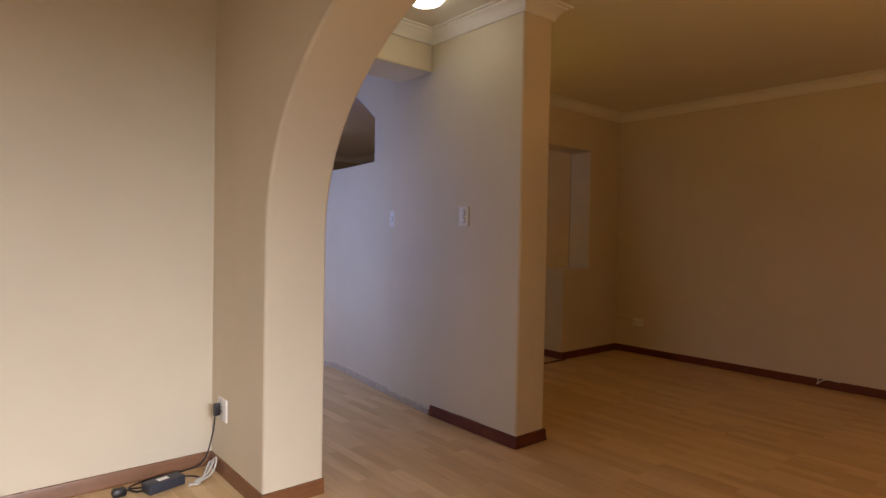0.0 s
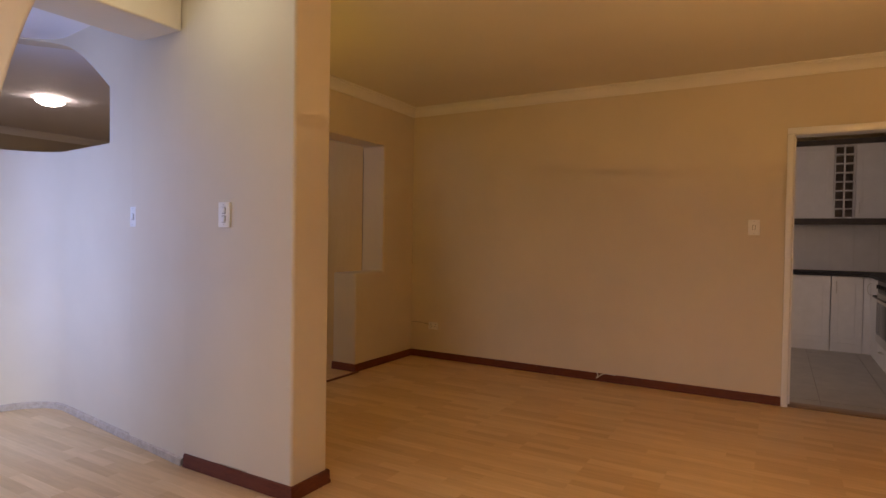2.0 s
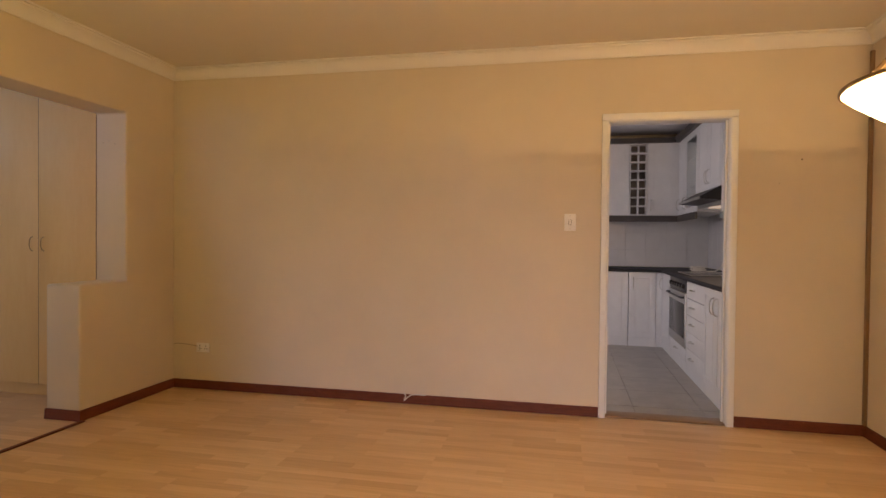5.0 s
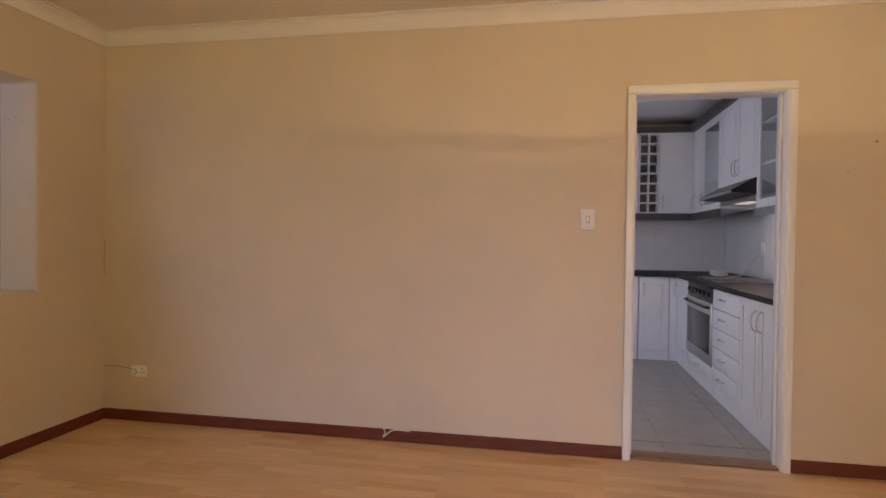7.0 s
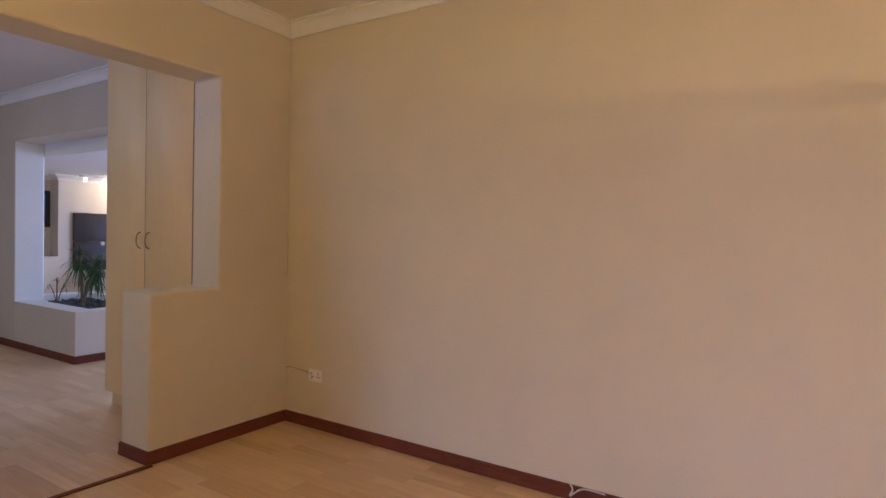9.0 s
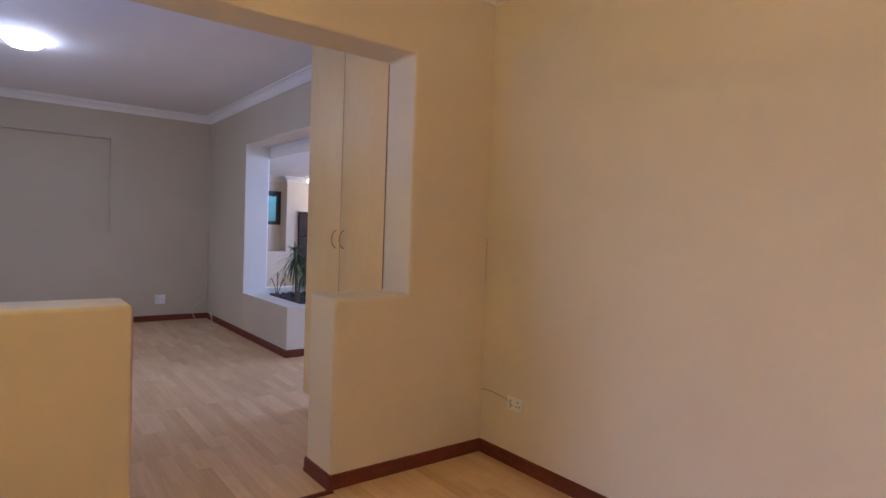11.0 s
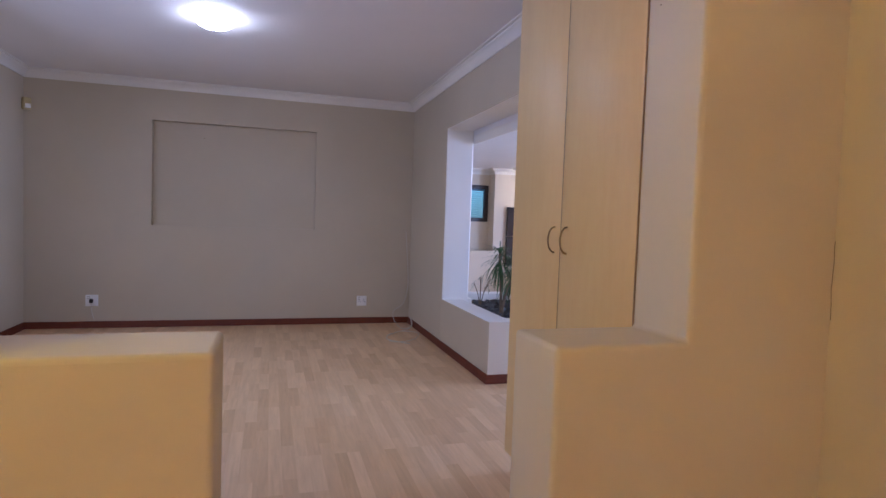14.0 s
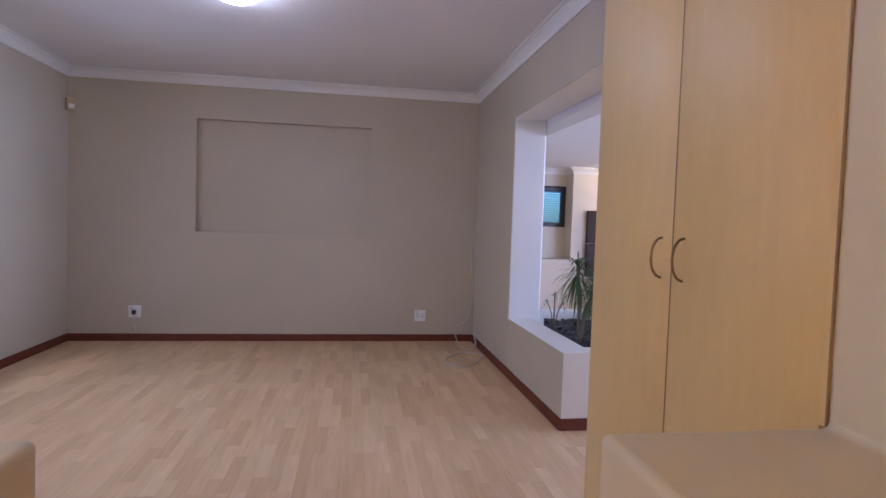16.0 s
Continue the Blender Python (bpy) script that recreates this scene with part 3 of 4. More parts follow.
wall_plate("light_switch", (p.x, p.y, 1.321), 90 - 6.6, 0.066, 0.118, "white plastic light switch on the curved hall wall", "light switch", "light switches", [(0, 0, 0.02, 0.03)])
wall_plate("wall_socket", (0, -0.271, 0.331), 90, 0.115, 0.075, "white double wall socket low on the dining room wall", "wall socket", "wall sockets", [(0.034, -0.01, 0.012, 0.022)], 2)
wall_plate("wall_socket", (-0.613, BY1, 0.262), 180, 0.115, 0.115, "white wall socket low on the lounge wall", "wall socket", "wall sockets", [(0.03, 0.03, 0.014, 0.02)], 2)
wall_plate("wall_socket", (-3.358, BY1, 0.283), 180, 0.115, 0.115, "white wall socket with a black plug in it", "wall socket", "wall sockets", [(0.03, 0.03, 0.014, 0.02)], 1)
wall_plate("wall_socket", (ARCH0, -0.715, 0.322), 90, 0.115, 0.11, "white wall socket beside the arch with a black plug", "wall socket", "wall sockets", [(0.03, 0.03, 0.014, 0.02)], 1)

# ---- cupboard ----
CX, CY0, CY1, CTOP = -0.515, PART + 0.0015, 1.236, CEIL - 0.004
cb = holder("cupboard", (CX, CY0, 0), "tall pale beech veneer cupboard with two closed doors", "cupboard")
cw, cd = CY1 - CY0, 0.53
part("carcass", boxes((0.02, cd, 0, cw, 0.095, CTOP), bevel=0.002), M_CUP, cb)
part("plinth", boxes((0.05, cd, 0.002, cw - 0.002, 0.002, 0.095), bevel=0.002), M_CUP, cb)
part("filler", boxes((-0.0005, 0.0055, -0.010, 0.0022, 0.894, 2.100)), M_CUP, cb)
part("scribe", boxes((-0.0008, 0.0055, -0.0130, -0.0101, 0.894, 2.100)), wood("scribe_strip", (0.28, 0.17, 0.085), (0.36, 0.23, 0.125), 0.4), cb, "thin brown edge strip")
for j, (a, b) in enumerate(((0.0026, cw * 0.508 - 0.001), (cw * 0.508 + 0.001, cw - 0.001))):
    d = part("door", boxes((0, 0.019, a, b, 0.10, CTOP - 0.002), bevel=0.0015), M_CUP, cb)
    part("edging", boxes((-0.0008, 0.004, (b if j == 0 else a) - 0.0012, (b if j == 0 else a) + 0.0008, 0.101, CTOP - 0.003)), M_EDGE, d)
    hy = (b - 0.050) if j == 0 else (a + 0.050)
    part("handle", tube([(0.0, hy, 1.203), (-0.014, hy, 1.197), (-0.026, hy, 1.178), (-0.030, hy, 1.15), (-0.026, hy, 1.122), (-0.014, hy, 1.103), (0.0, hy, 1.097)], 0.0034), M_BRASS, d, "curved bronze bow handle")

# ---- planter with plants ----
pl = holder("planter", (BX1, 2.659, 0), "low cream plastered planter wall with rounded corners, filled with soil", "planter")
PW, PD, PH = 1.263, 1.05, 0.467
bm = bmesh.new()
outer = [(0, 0), (PD, 0), (PD, PW + 0.55), (0.29, PW + 0.55), (0.29, PW), (0, PW)]
inner = [(0.20, 0.17), (PD - 0.17, 0.17), (PD - 0.17, PW + 0.38), (0.31, PW + 0.38), (0.31, PW - 0.004), (0.20, PW - 0.004)]
vo = [[bm.verts.new((x, y, z)) for x, y in outer] for z in (0, PH)]
vi = [[bm.verts.new((x, y, z)) for x, y in inner] for z in (PH, PH - 0.25)]
for i in range(6):
    j = (i + 1) % 6
    bm.faces.new((vo[0][i], vo[0][j], vo[1][j], vo[1][i]))
    bm.faces.new((vo[1][i], vo[1][j], vi[0][j], vi[0][i]))
    bm.faces.new((vi[0][i], vi[0][j], vi[1][j], vi[1][i]))
trough = part("trough", bm, M_TRIM, pl)
# west face gets beige; light on the other faces is put into paler trim
trough.data.materials.append(M_WALL_B)
for p in trough.data.polygons:
    if p.normal.x < -0.5 and p.center.x < 0.1:
        p.material_index = 1
soften(trough, 0.02, 40)
bm = bmesh.new()
nx, ny = 26, 40
rows = []
for i in range(nx + 1):
    rows.append([])
    for j in range(ny + 1):
        x, y = 0.19 + (PD - 0.35) * i / nx, 0.16 + (PW + 0.22) * j / ny
        rows[-1].append(bm.verts.new((x, y, PH - 0.075 + 0.035 * noise.noise((x * 7, y * 7, 0)) + 0.012 * noise.noise((x * 30, y * 30, 4)))))
for i in range(nx):
    for j in range(ny):
        bm.faces.new((rows[i][j], rows[i + 1][j], rows[i + 1][j + 1], rows[i][j + 1]))
part("soil", bm, M_SOIL, pl, "dark damp soil with bark pieces")
rnd = random.Random(4)
bm = bmesh.new()
for k in range(170):
    x, y, s = rnd.uniform(0.21, PD - 0.2), rnd.uniform(0.18, PW + 0.3), rnd.uniform(0.010, 0.026)
    r = bmesh.ops.create_icosphere(bm, subdivisions=1, radius=s)
    bmesh.ops.transform(bm, matrix=pose(x, y, PH - 0.06, rnd.uniform(0, 360), rnd.uniform(0, 360), 0) @ Matrix.Diagonal((1.4, 0.9, 0.5, 1)), verts=r["verts"])
tagged(part("pebbles", bm, M_STONE, pl, "dark stones and bark chips"), kind="stuff")
skirting("baseboard_planter", [(BX1 + PD, 2.659), (BX1, 2.659), (BX1, 3.922)], M_SKIRT, "dark red-brown skirting round the planter")


def strap_leaf(bm, root, yaw, rise, length, width, droop):
    """One long arching leaf with a fold down its middle."""
    d = Vector((math.cos(yaw), math.sin(yaw), 0))
    side = Vector((-d.y, d.x, 0))
    prev = None
    n = 7
    for i in range(n + 1):
        t = i / n
        c = root + d * (length * math.cos(rise) * (t - 0.18 * t * t)) + Vector((0, 0, length * (math.sin(rise) * t - droop * t * t)))
        w = width * (0.35 + 1.1 * t) * (1 - t) ** 0.6 + 0.0006
        row = [bm.verts.new(c - side * w), bm.verts.new(c + Vector((0, 0, -w * 0.35))), bm.verts.new(c + side * w)]
        if prev:
            bm.faces.new((prev[0], prev[1], row[1], row[0]))
            bm.faces.new((prev[1], prev[2], row[2], row[1]))
        prev = row


def dracaena(at, heads, label, seed, mat, leaves, length):
    r = random.Random(seed)
    o = holder("plant", at, label, "plant")
    for hx, hy, hz in heads:
        part("stem", tube([(0, 0, -0.06), (hx * 0.3, hy * 0.3, hz * 0.45), (hx * 0.8, hy * 0.8, hz * 0.8), (hx, hy, hz)], 0.012), M_BARK, o)
        bm = bmesh.new()
        for k in range(leaves):
            f = k / leaves
            strap_leaf(bm, Vector((hx, hy, hz - 0.10 * (1 - f))), r.uniform(0, 6.28), radians(-38 + 108 * f + r.uniform(-14, 14)), length * r.uniform(0.7, 1.15), 0.008 * r.uniform(0.7, 1.2), r.uniform(0.35, 0.85))
        part("crown", bm, mat, o, "long narrow arching green leaves")
    return o


dracaena((BX1 + 0.36, 3.30, PH - 0.05), [(-0.02, 0.02, 0.53), (0.11, -0.09, 0.46), (0.17, 0.12, 0.40)], "bushy dark green dracaena with drooping leaves in the planter", 3, M_LEAF, 90, 0.225)
dracaena((BX1 + 0.42, 3.05, PH - 0.05), [(0.12, 0.0, 0.16)], "small green grass-leaved plant in the planter", 9, M_LEAF, 30, 0.22)
dracaena((BX1 + 0.84, 3.35, PH - 0.05), [(0.05, 0.0, 0.40)], "bright green leafy plant at the back of the planter", 12, M_LEAF2, 34, 0.24)
tw = holder("dry_plant", (BX1 + 0.40, 3.93, PH - 0.05), "small nearly bare plant with thin upright stems", "plant")
for k, (dx, dy, dz) in enumerate(((-0.06, 0.03, 0.20), (0.0, 0.0, 0.26), (0.07, -0.02, 0.19), (0.11, 0.03, 0.24))):
    part("stem", tube([(0, 0, -0.05), (dx * 0.4, dy * 0.4, dz * 0.5), (dx, dy, dz)], 0.0042 if k != 1 else 0.006), M_BARK, tw)
bm = bmesh.new()
for k in range(40):
    dx, dy, dz = ((-0.06, 0.03, 0.20), (0.0, 0.0, 0.26), (0.07, -0.02, 0.19), (0.11, 0.03, 0.24))[k % 4]
    strap_leaf(bm, Vector((dx, dy, dz - 0.006 * (k // 4))), rnd.uniform(0, 6.28), radians(rnd.uniform(5, 75)), rnd.uniform(0.06, 0.11), 0.0035, 0.7)
part("leaves", bm, M_LEAF, tw)

# ---- garden room beyond the planter ----
structure("wall_garden_room_low", boxes((0.217, 5.1, 6.9, 7.05, 0, 0.78)), M_WALL, "cream painted low wall under the window ledge", "wall")
GW0, GW1, GZ0, GZ1 = 0.58, 1.615, 1.225, 1.79
RE = 1.635
bm = boxes((0.217, GW0, 7.12, 7.3, 0.78, 2.7), (GW1, RE, 7.12, 7.3, 0.78, 2.7), (GW0, GW1, 7.12, 7.3, 0.78, GZ0), (GW0, GW1, 7.12, 7.3, GZ1, 2.7), (RE, 5.1, 6.9, 7.3, 0.78, 2.7), (0.217, RE, 7.05, 7.3, 0.65, 0.776))
structure("wall_garden_room_north", bm, M_WALL, "cream painted wall with a recessed small window", "wall")
structure("wall_garden_room_east", slab([(0.3, 0), (1.25, 0), (1.25, 2.0), (3.65, 2.0), (3.65, 0), (7.3, 0), (7.3, 2.7), (0.3, 2.7)], "x", 5.0, 5.2), M_WALL, "cream painted wall with a wide garden door opening", "wall")
structure("wall_garden_room_south", boxes((0.217, 5.0, 0.3, 0.5, 0, 2.7)), M_WALL, "cream painted end wall of the garden room", "wall")
structure("wall_garden_room_west", boxes((0.0, 0.217, BY1, 7.3, 0, 2.7)), M_WALL, "cream painted side wall", "wall")
structure("cornice_garden_room", sweep([(5.0, 0.5), (5.0, 6.9), (RE, 6.9), (RE, 7.12), (0.217, 7.12), (0.217, 0.5)], [(d, z - CEIL + CEIL_G) for d, z in COVE], True), M_TRIM, "white moulded plaster cornice of the garden room", "cornice")
skirting("baseboard_garden_room", [(5.0, 6.9), (0.217, 6.9)], M_SKIRT, "dark red-brown skirting of the garden room")
win = holder("window_1", ((GW0 + GW1) / 2, 7.14, GZ0), "small dark-framed window with a lowered slatted blind", "window", "structure")
gw, gh = (GW1 - GW0) / 2, GZ1 - GZ0
part("window_frame", boxes((-gw, -gw + 0.06, -0.03, 0.05, 0, gh), (gw - 0.06, gw, -0.03, 0.05, 0, gh), (-gw + 0.06, gw - 0.06, -0.03, 0.05, gh - 0.06, gh), (-gw + 0.06, gw - 0.06, -0.03, 0.05, 0, 0.06), bevel=0.004), M_DARKWOOD, win)
pane = part("pane", boxes((-gw + 0.06, gw - 0.06, 0.03, 0.036, 0.06, gh - 0.06)), M_GLASS_B, win, "glass pane with the sky's blue light put into its tint")
pane.visible_shadow = False
# slats coloured blue for the skylight coming through them
M_SLAT = speckle("blind_slat", (0.07, 0.16, 0.25), (0.10, 0.21, 0.31), 0.4, 30, 0.02)
for k in range(14):
    z = 0.075 + (gh - 0.16) * k / 13
    s = part("slat", boxes((-gw + 0.065, gw - 0.065, -0.012, 0.012, -0.0008, 0.0008)), M_SLAT, win)
    s.matrix_local = pose(0, 0, z, 24, 0, 0)
part("head_rail", boxes((-gw + 0.063, gw - 0.063, -0.02, 0.015, gh - 0.085, gh - 0.062), bevel=0.003), M_SLAT, win)
# garden seen through the blind
structure("backdrop", boxes((-6, 12, 14.0, 14.3, -0.12, 1.30)), speckle("hedge_backdrop", (0.03, 0.06, 0.025), (0.10, 0.15, 0.07), 0.9, 3, 0.5), "dense green garden hedge in the distance", "hedge")
structure("ground", boxes((-60, 60, -60, 60, -0.3, -0.12)), speckle("lawn", (0.05, 0.09, 0.03), (0.09, 0.12, 0.05), 0.95, 4, 0.4), "mown green lawn round the house", "ground")
# dark panelled unit against the far wall
un = holder("headboard_panel", (1.84, 6.895, 0.56), "dark brown panelled unit standing against the far wall", "panel")
part("panel", boxes((0, 1.15, -0.06, 0, 0.0, 0.45), bevel=0.006), M_DARKWOOD, un)
part("panel", boxes((0, 1.15, -0.06, 0, 0.458, 0.90), bevel=0.006), M_DARKWOOD, un)
kn = part("knob", lathe([(0, 0), (0.03, 0.0), (0.036, 0.01), (0.02, 0.02), (0, 0.022)], 20), M_STEEL, un)
kn.matrix_local = pose(0.42, -0.06, 0.42, 90, 0, 0)
st = thing("low_seat", boxes((2.05, 3.15, 6.25, 6.80, 0.001, 0.56), bevel=0.05), M_KIT, "pale upholstered seat under the dark panel", "seat")
gl = holder("ceiling_lamp", (2.3, 6.6, CEIL_G), "slim ceiling spotlight bar, lit, in the garden room", "ceiling lamp", group="garden room lamps")
part("bar", boxes((-0.50, 0.50, -0.02, 0.02, -0.03, 0), bevel=0.004), M_STEEL, gl)
for x in (-0.42, -0.14, 0.14, 0.42):
    so = part("spot", lathe([(0, -0.035), (0.02, -0.04), (0.03, -0.09), (0.035, -0.10), (0, -0.102)], 20), glow("spot_lit", (1, 0.85, 0.65), 3.0), gl)
    so.location.x = x

# ---- kitchen ----
KX1, KY0, KY1 = 3.49, -4.82, -1.50
structure("wall_kitchen_east", boxes((KX1, KX1 + 0.2, KY0 - 0.2, KY1 + 0.2, 0, 2.7)), M_WALL, "painted kitchen end wall", "wall")
structure("wall_kitchen_south", boxes((T_KIT, KX1, KY0 - 0.2, KY0, 0, 2.7)), M_WALL, "painted kitchen side wall", "wall")
# unseen opening, added for the kitchen fill lamp
structure("wall_kitchen_north", slab([(T_KIT, 1.0), (0.75, 1.0), (0.75, 2.1), (2.05, 2.1), (2.05, 1.0), (KX1, 1.0), (KX1, 2.7), (T_KIT, 2.7)], "y", KY1, KY1 + 0.2), M_WALL, "painted kitchen wall around an added light opening", "wall")
structure("wall_kitchen_sill", boxes((T_KIT, KX1, KY1, KY1 + 0.2, 0, 0.999)), M_WALL, "painted wall under the kitchen's added light opening", "wall")

FACE_Y, FACE_X = -4.19, 2.89


def panel_door(bm, w, h):
    """A foil-wrapped door with a raised frame round a sunk panel. Own coordinates: x 0..w, z 0..h, front at y = 0, facing -y."""
    f = min(0.055, w * 0.22)
    box(bm, 0, w, 0.004, 0.018, 0, h)
    box(bm, 0, f, 0, 0.004, 0, h)
    box(bm, w - f, w, 0, 0.004, 0, h)
    box(bm, f, w - f, 0, 0.004, 0, f)
    box(bm, f, w - f, 0, 0.004, h - f, h)
    if w - 2 * f > 0.05:
        box(bm, f + 0.014, w - f - 0.014, 0.0005, 0.004, f + 0.014, h - f - 0.014, 0.002, 1)
    return bm


def bow(bm, x, z, length, upright=True):
    h = length / 2
    p = [(-h, 0.0), (-h * 0.85, -0.02), (-h * 0.4, -0.032), (h * 0.4, -0.032), (h * 0.85, -0.02), (h, 0.0)]
    return tube([(x, y, z + a) if upright else (x + a, y, z) for a, y in p], 0.0045, 8, bm)


def base_unit(at, turn, w, doors, label, drawers=0):
    """A base cabinet: x along its front, front at y = 0, facing -y."""
    o = holder("kitchen_cabinet", at, label, "cabinet", group="kitchen base cabinets", turn=turn)
    part("body", boxes((0.001, w - 0.001, 0.019, 0.58, 0.10, 0.865)), M_KIT, o)
    part("plinth", boxes((0.001, w - 0.001, 0.012, 0.03, 0.001, 0.10)), M_KIT, o)
    if drawers:
        step = 0.755 / drawers
        for k in range(drawers):
            d = part("drawer", panel_plain(w - 0.006, step - 0.005), M_KIT, o)
            d.location = (0.003, 0, 0.105 + k * step)
            part("handle", bow(bmesh.new(), w / 2 - 0.05, step * 0.55, 0.11, False), M_STEEL, d, "brushed steel bow handle")
    for k in range(doors):
        dw = w / doors
        d = part("door", panel_door(bmesh.new(), dw - 0.005, 0.755), M_KIT, o)
        d.location = (k * dw + 0.0025, 0, 0.105)
        hx = (dw - 0.05) if k % 2 == 0 and doors > 1 else 0.045
        part("handle", bow(bmesh.new(), hx, 0.63, 0.13), M_STEEL, d, "brushed steel bow handle")
    return o


def panel_plain(w, h):
    return boxes((0, w, 0, 0.018, 0, h), bevel=0.003)


# right run faces +y: turn 180, x runs towards -x
base_unit((0.855, FACE_Y, 0), 180, 0.735, 2, "white panelled kitchen base cabinet with two doors")
base_unit((1.53, FACE_Y, 0), 180, 0.672, 0, "white kitchen drawer unit with five drawers", 5)
base_unit((2.89, FACE_Y, 0), 180, 0.535, 1, "narrow white panelled kitchen base cabinet")
ov = holder("oven", (2.352, FACE_Y, 0), "built-in steel oven with a dark glass door and knobs", "oven", turn=180)
OW = 0.818
part("plinth", boxes((0.001, OW - 0.001, 0.012, 0.03, 0.001, 0.10)), M_KIT, ov)
part("housing", boxes((0.002, OW - 0.002, 0.02, 0.58, 0.10, 0.865)), M_KIT, ov)
dr = part("drawer", panel_plain(OW - 0.006, 0.115), M_KIT, ov)
dr.location = (0.003, 0, 0.105)
part("handle", bow(bmesh.new(), OW / 2, 0.07, 0.11, False), M_STEEL, dr)
part("control_panel", boxes((0.004, OW - 0.004, -0.004, 0.018, 0.745, 0.862), bevel=0.003), M_BLACK, ov, "black control panel")
gd = part("glass_door", boxes((0.004, OW - 0.004, -0.012, 0.018, 0.232, 0.738), bevel=0.004), M_STEEL, ov, "steel-framed dark glass oven door")
part("glass", boxes((0.035, OW - 0.035, -0.0145, -0.0115, 0.32, 0.64), bevel=0.001), M_BLACKGLASS, gd)
part("door_handle", tube([(0.05, -0.012, 0.70), (0.055, -0.045, 0.70), (OW / 2, -0.05, 0.70), (OW - 0.055, -0.045, 0.70), (OW - 0.05, -0.012, 0.70)], 0.009), M_BLACK, ov)
for k in range(6):
    kn = part("knob", lathe([(0.022, 0), (0.020, 0.022), (0, 0.024)], 20), M_BLACK, ov)
    kn.matrix_local = pose(0.10 + 0.125 * k, -0.004, 0.80, 90, 0, 0)
# back run faces -x: turn -90 (front towards -x)
for y, w in ((-3.30, 0.52), (-3.825, 0.30)):
    base_unit((FACE_X, y, 0), -90, w, 1, "white panelled kitchen base cabinet on the back wall")
thing("kitchen_cabinet", boxes((FACE_X + 0.004, KX1 - 0.02, KY0 + 0.02, -4.128, 0.001, 0.865), bevel=0.003), M_KIT, "white kitchen corner cabinet filling the corner", "cabinet", group="kitchen base cabinets")
base_unit((FACE_X, -2.78, 0), -90, 0.515, 1, "white panelled kitchen base cabinet on the back wall")
# worktop, one L-shaped piece
out = [(T_KIT + 0.005, KY0 + 0.002), (KX1 - 0.002, KY0 + 0.002), (KX1 - 0.002, -2.26), (FACE_X - 0.03, -2.26), (FACE_X - 0.03, FACE_Y + 0.12), (FACE_X - 0.12, FACE_Y + 0.03), (T_KIT + 0.005, FACE_Y + 0.03)]
bm = bmesh.new()
lo, hi = ([bm.verts.new((x, y, z)) for x, y in out] for z in (0.866, 0.902))
bm.faces.new(lo)
bm.faces.new(hi)
for i in range(7):
    bm.faces.new((lo[i], lo[(i + 1) % 7], hi[(i + 1) % 7], hi[i]))
soften(thing("worktop", bm, M_TOP, "dark speckled laminate kitchen worktop", "worktop"), 0.008, 40)
hb = holder("hob", (1.95, -4.50, 0.902), "black glass hob set in the worktop", "hob")
part("glass_plate", boxes((-0.30, 0.30, -0.25, 0.25, 0.0, 0.006), bevel=0.002), M_BLACKGLASS, hb)
part("rim", boxes((-0.305, 0.305, -0.256, -0.25, 0, 0.008), (-0.305, 0.305, 0.25, 0.256, 0, 0.008), (-0.306, -0.30, -0.25, 0.25, 0, 0.008), (0.30, 0.306, -0.25, 0.25, 0, 0.008)), M_STEEL, hb)
for x, y, r in ((-0.15, -0.12, 0.09), (0.15, -0.12, 0.075), (-0.15, 0.12, 0.075), (0.15, 0.12, 0.09)):
    rg = part("ring", lathe([(r, 0.0062), (r, 0.0068), (r - 0.004, 0.0068), (r - 0.004, 0.0062)], 32), M_STEEL, hb)
    rg.location = (x, y, 0)

# upper cabinets
UY, UX, UZ0, UZ1 = -4.40, 3.15, 1.53, 2.39


def upper(at, turn, w, h, doors, glass, label, depth=0.34, far=False):
    o = holder("wall_cabinet", at, label, "cabinet", group="kitchen wall cabinets", turn=turn)
    t = 0.016
    part("body", boxes((0, t, 0.02, depth, 0, h), (w - t, w, 0.02, depth, 0, h), (t, w - t, 0.02, depth, 0, t), (t, w - t, 0.02, depth, h - t, h), (t, w - t, depth - 0.008, depth, t, h - t)), M_KIT, o)
    for k in range(doors):
        dw = w / doors
        if glass:
            f = 0.06
            bm = boxes((0, f, 0, 0.018, 0, h), (dw - f - 0.004, dw - 0.004, 0, 0.018, 0, h), (f, dw - f - 0.004, 0, 0.018, 0, f), (f, dw - f - 0.004, 0, 0.018, h - f, h))
            d = part("door", bm, M_KIT, o)
            g = part("pane", boxes((f, dw - f - 0.004, 0.008, 0.012, f, h - f)), M_GLASS, d)
            g.visible_shadow = False
        else:
            d = part("door", panel_door(bmesh.new(), dw - 0.004, h), M_KIT, o)
        d.location = (k * dw + 0.002, 0, 0)
        hx = (dw - 0.045) if (k == 0 and doors > 1) else 0.035
        part("handle", bow(bmesh.new(), dw - 0.035 if far else hx, 0.12, 0.13), M_STEEL, d, "brushed steel bow handle")
    if glass:
        for z in (h * 0.34, h * 0.67):
            part("shelf", boxes((t, w - t, 0.03, depth - 0.01, z, z + 0.014)), M_KIT, o)
    return o


upper((1.24, UY, UZ0 - 0.05), 180, 0.62, UZ1 - UZ0 + 0.05, 1, True, "white kitchen wall cabinet with a glazed door and two shelves", far=True)
upper((2.17, UY, 1.712), 180, 0.925, UZ1 - 1.712, 2, False, "white panelled wall cabinet with two doors over the hood")
upper((2.80, UY, UZ0), 180, 0.625, UZ1 - UZ0, 1, True, "white kitchen wall cabinet with a glazed door and two shelves")
upper((3.145, UY, UZ0), 180, 0.34, UZ1 - UZ0, 1, False, "narrow white panelled kitchen wall cabinet")
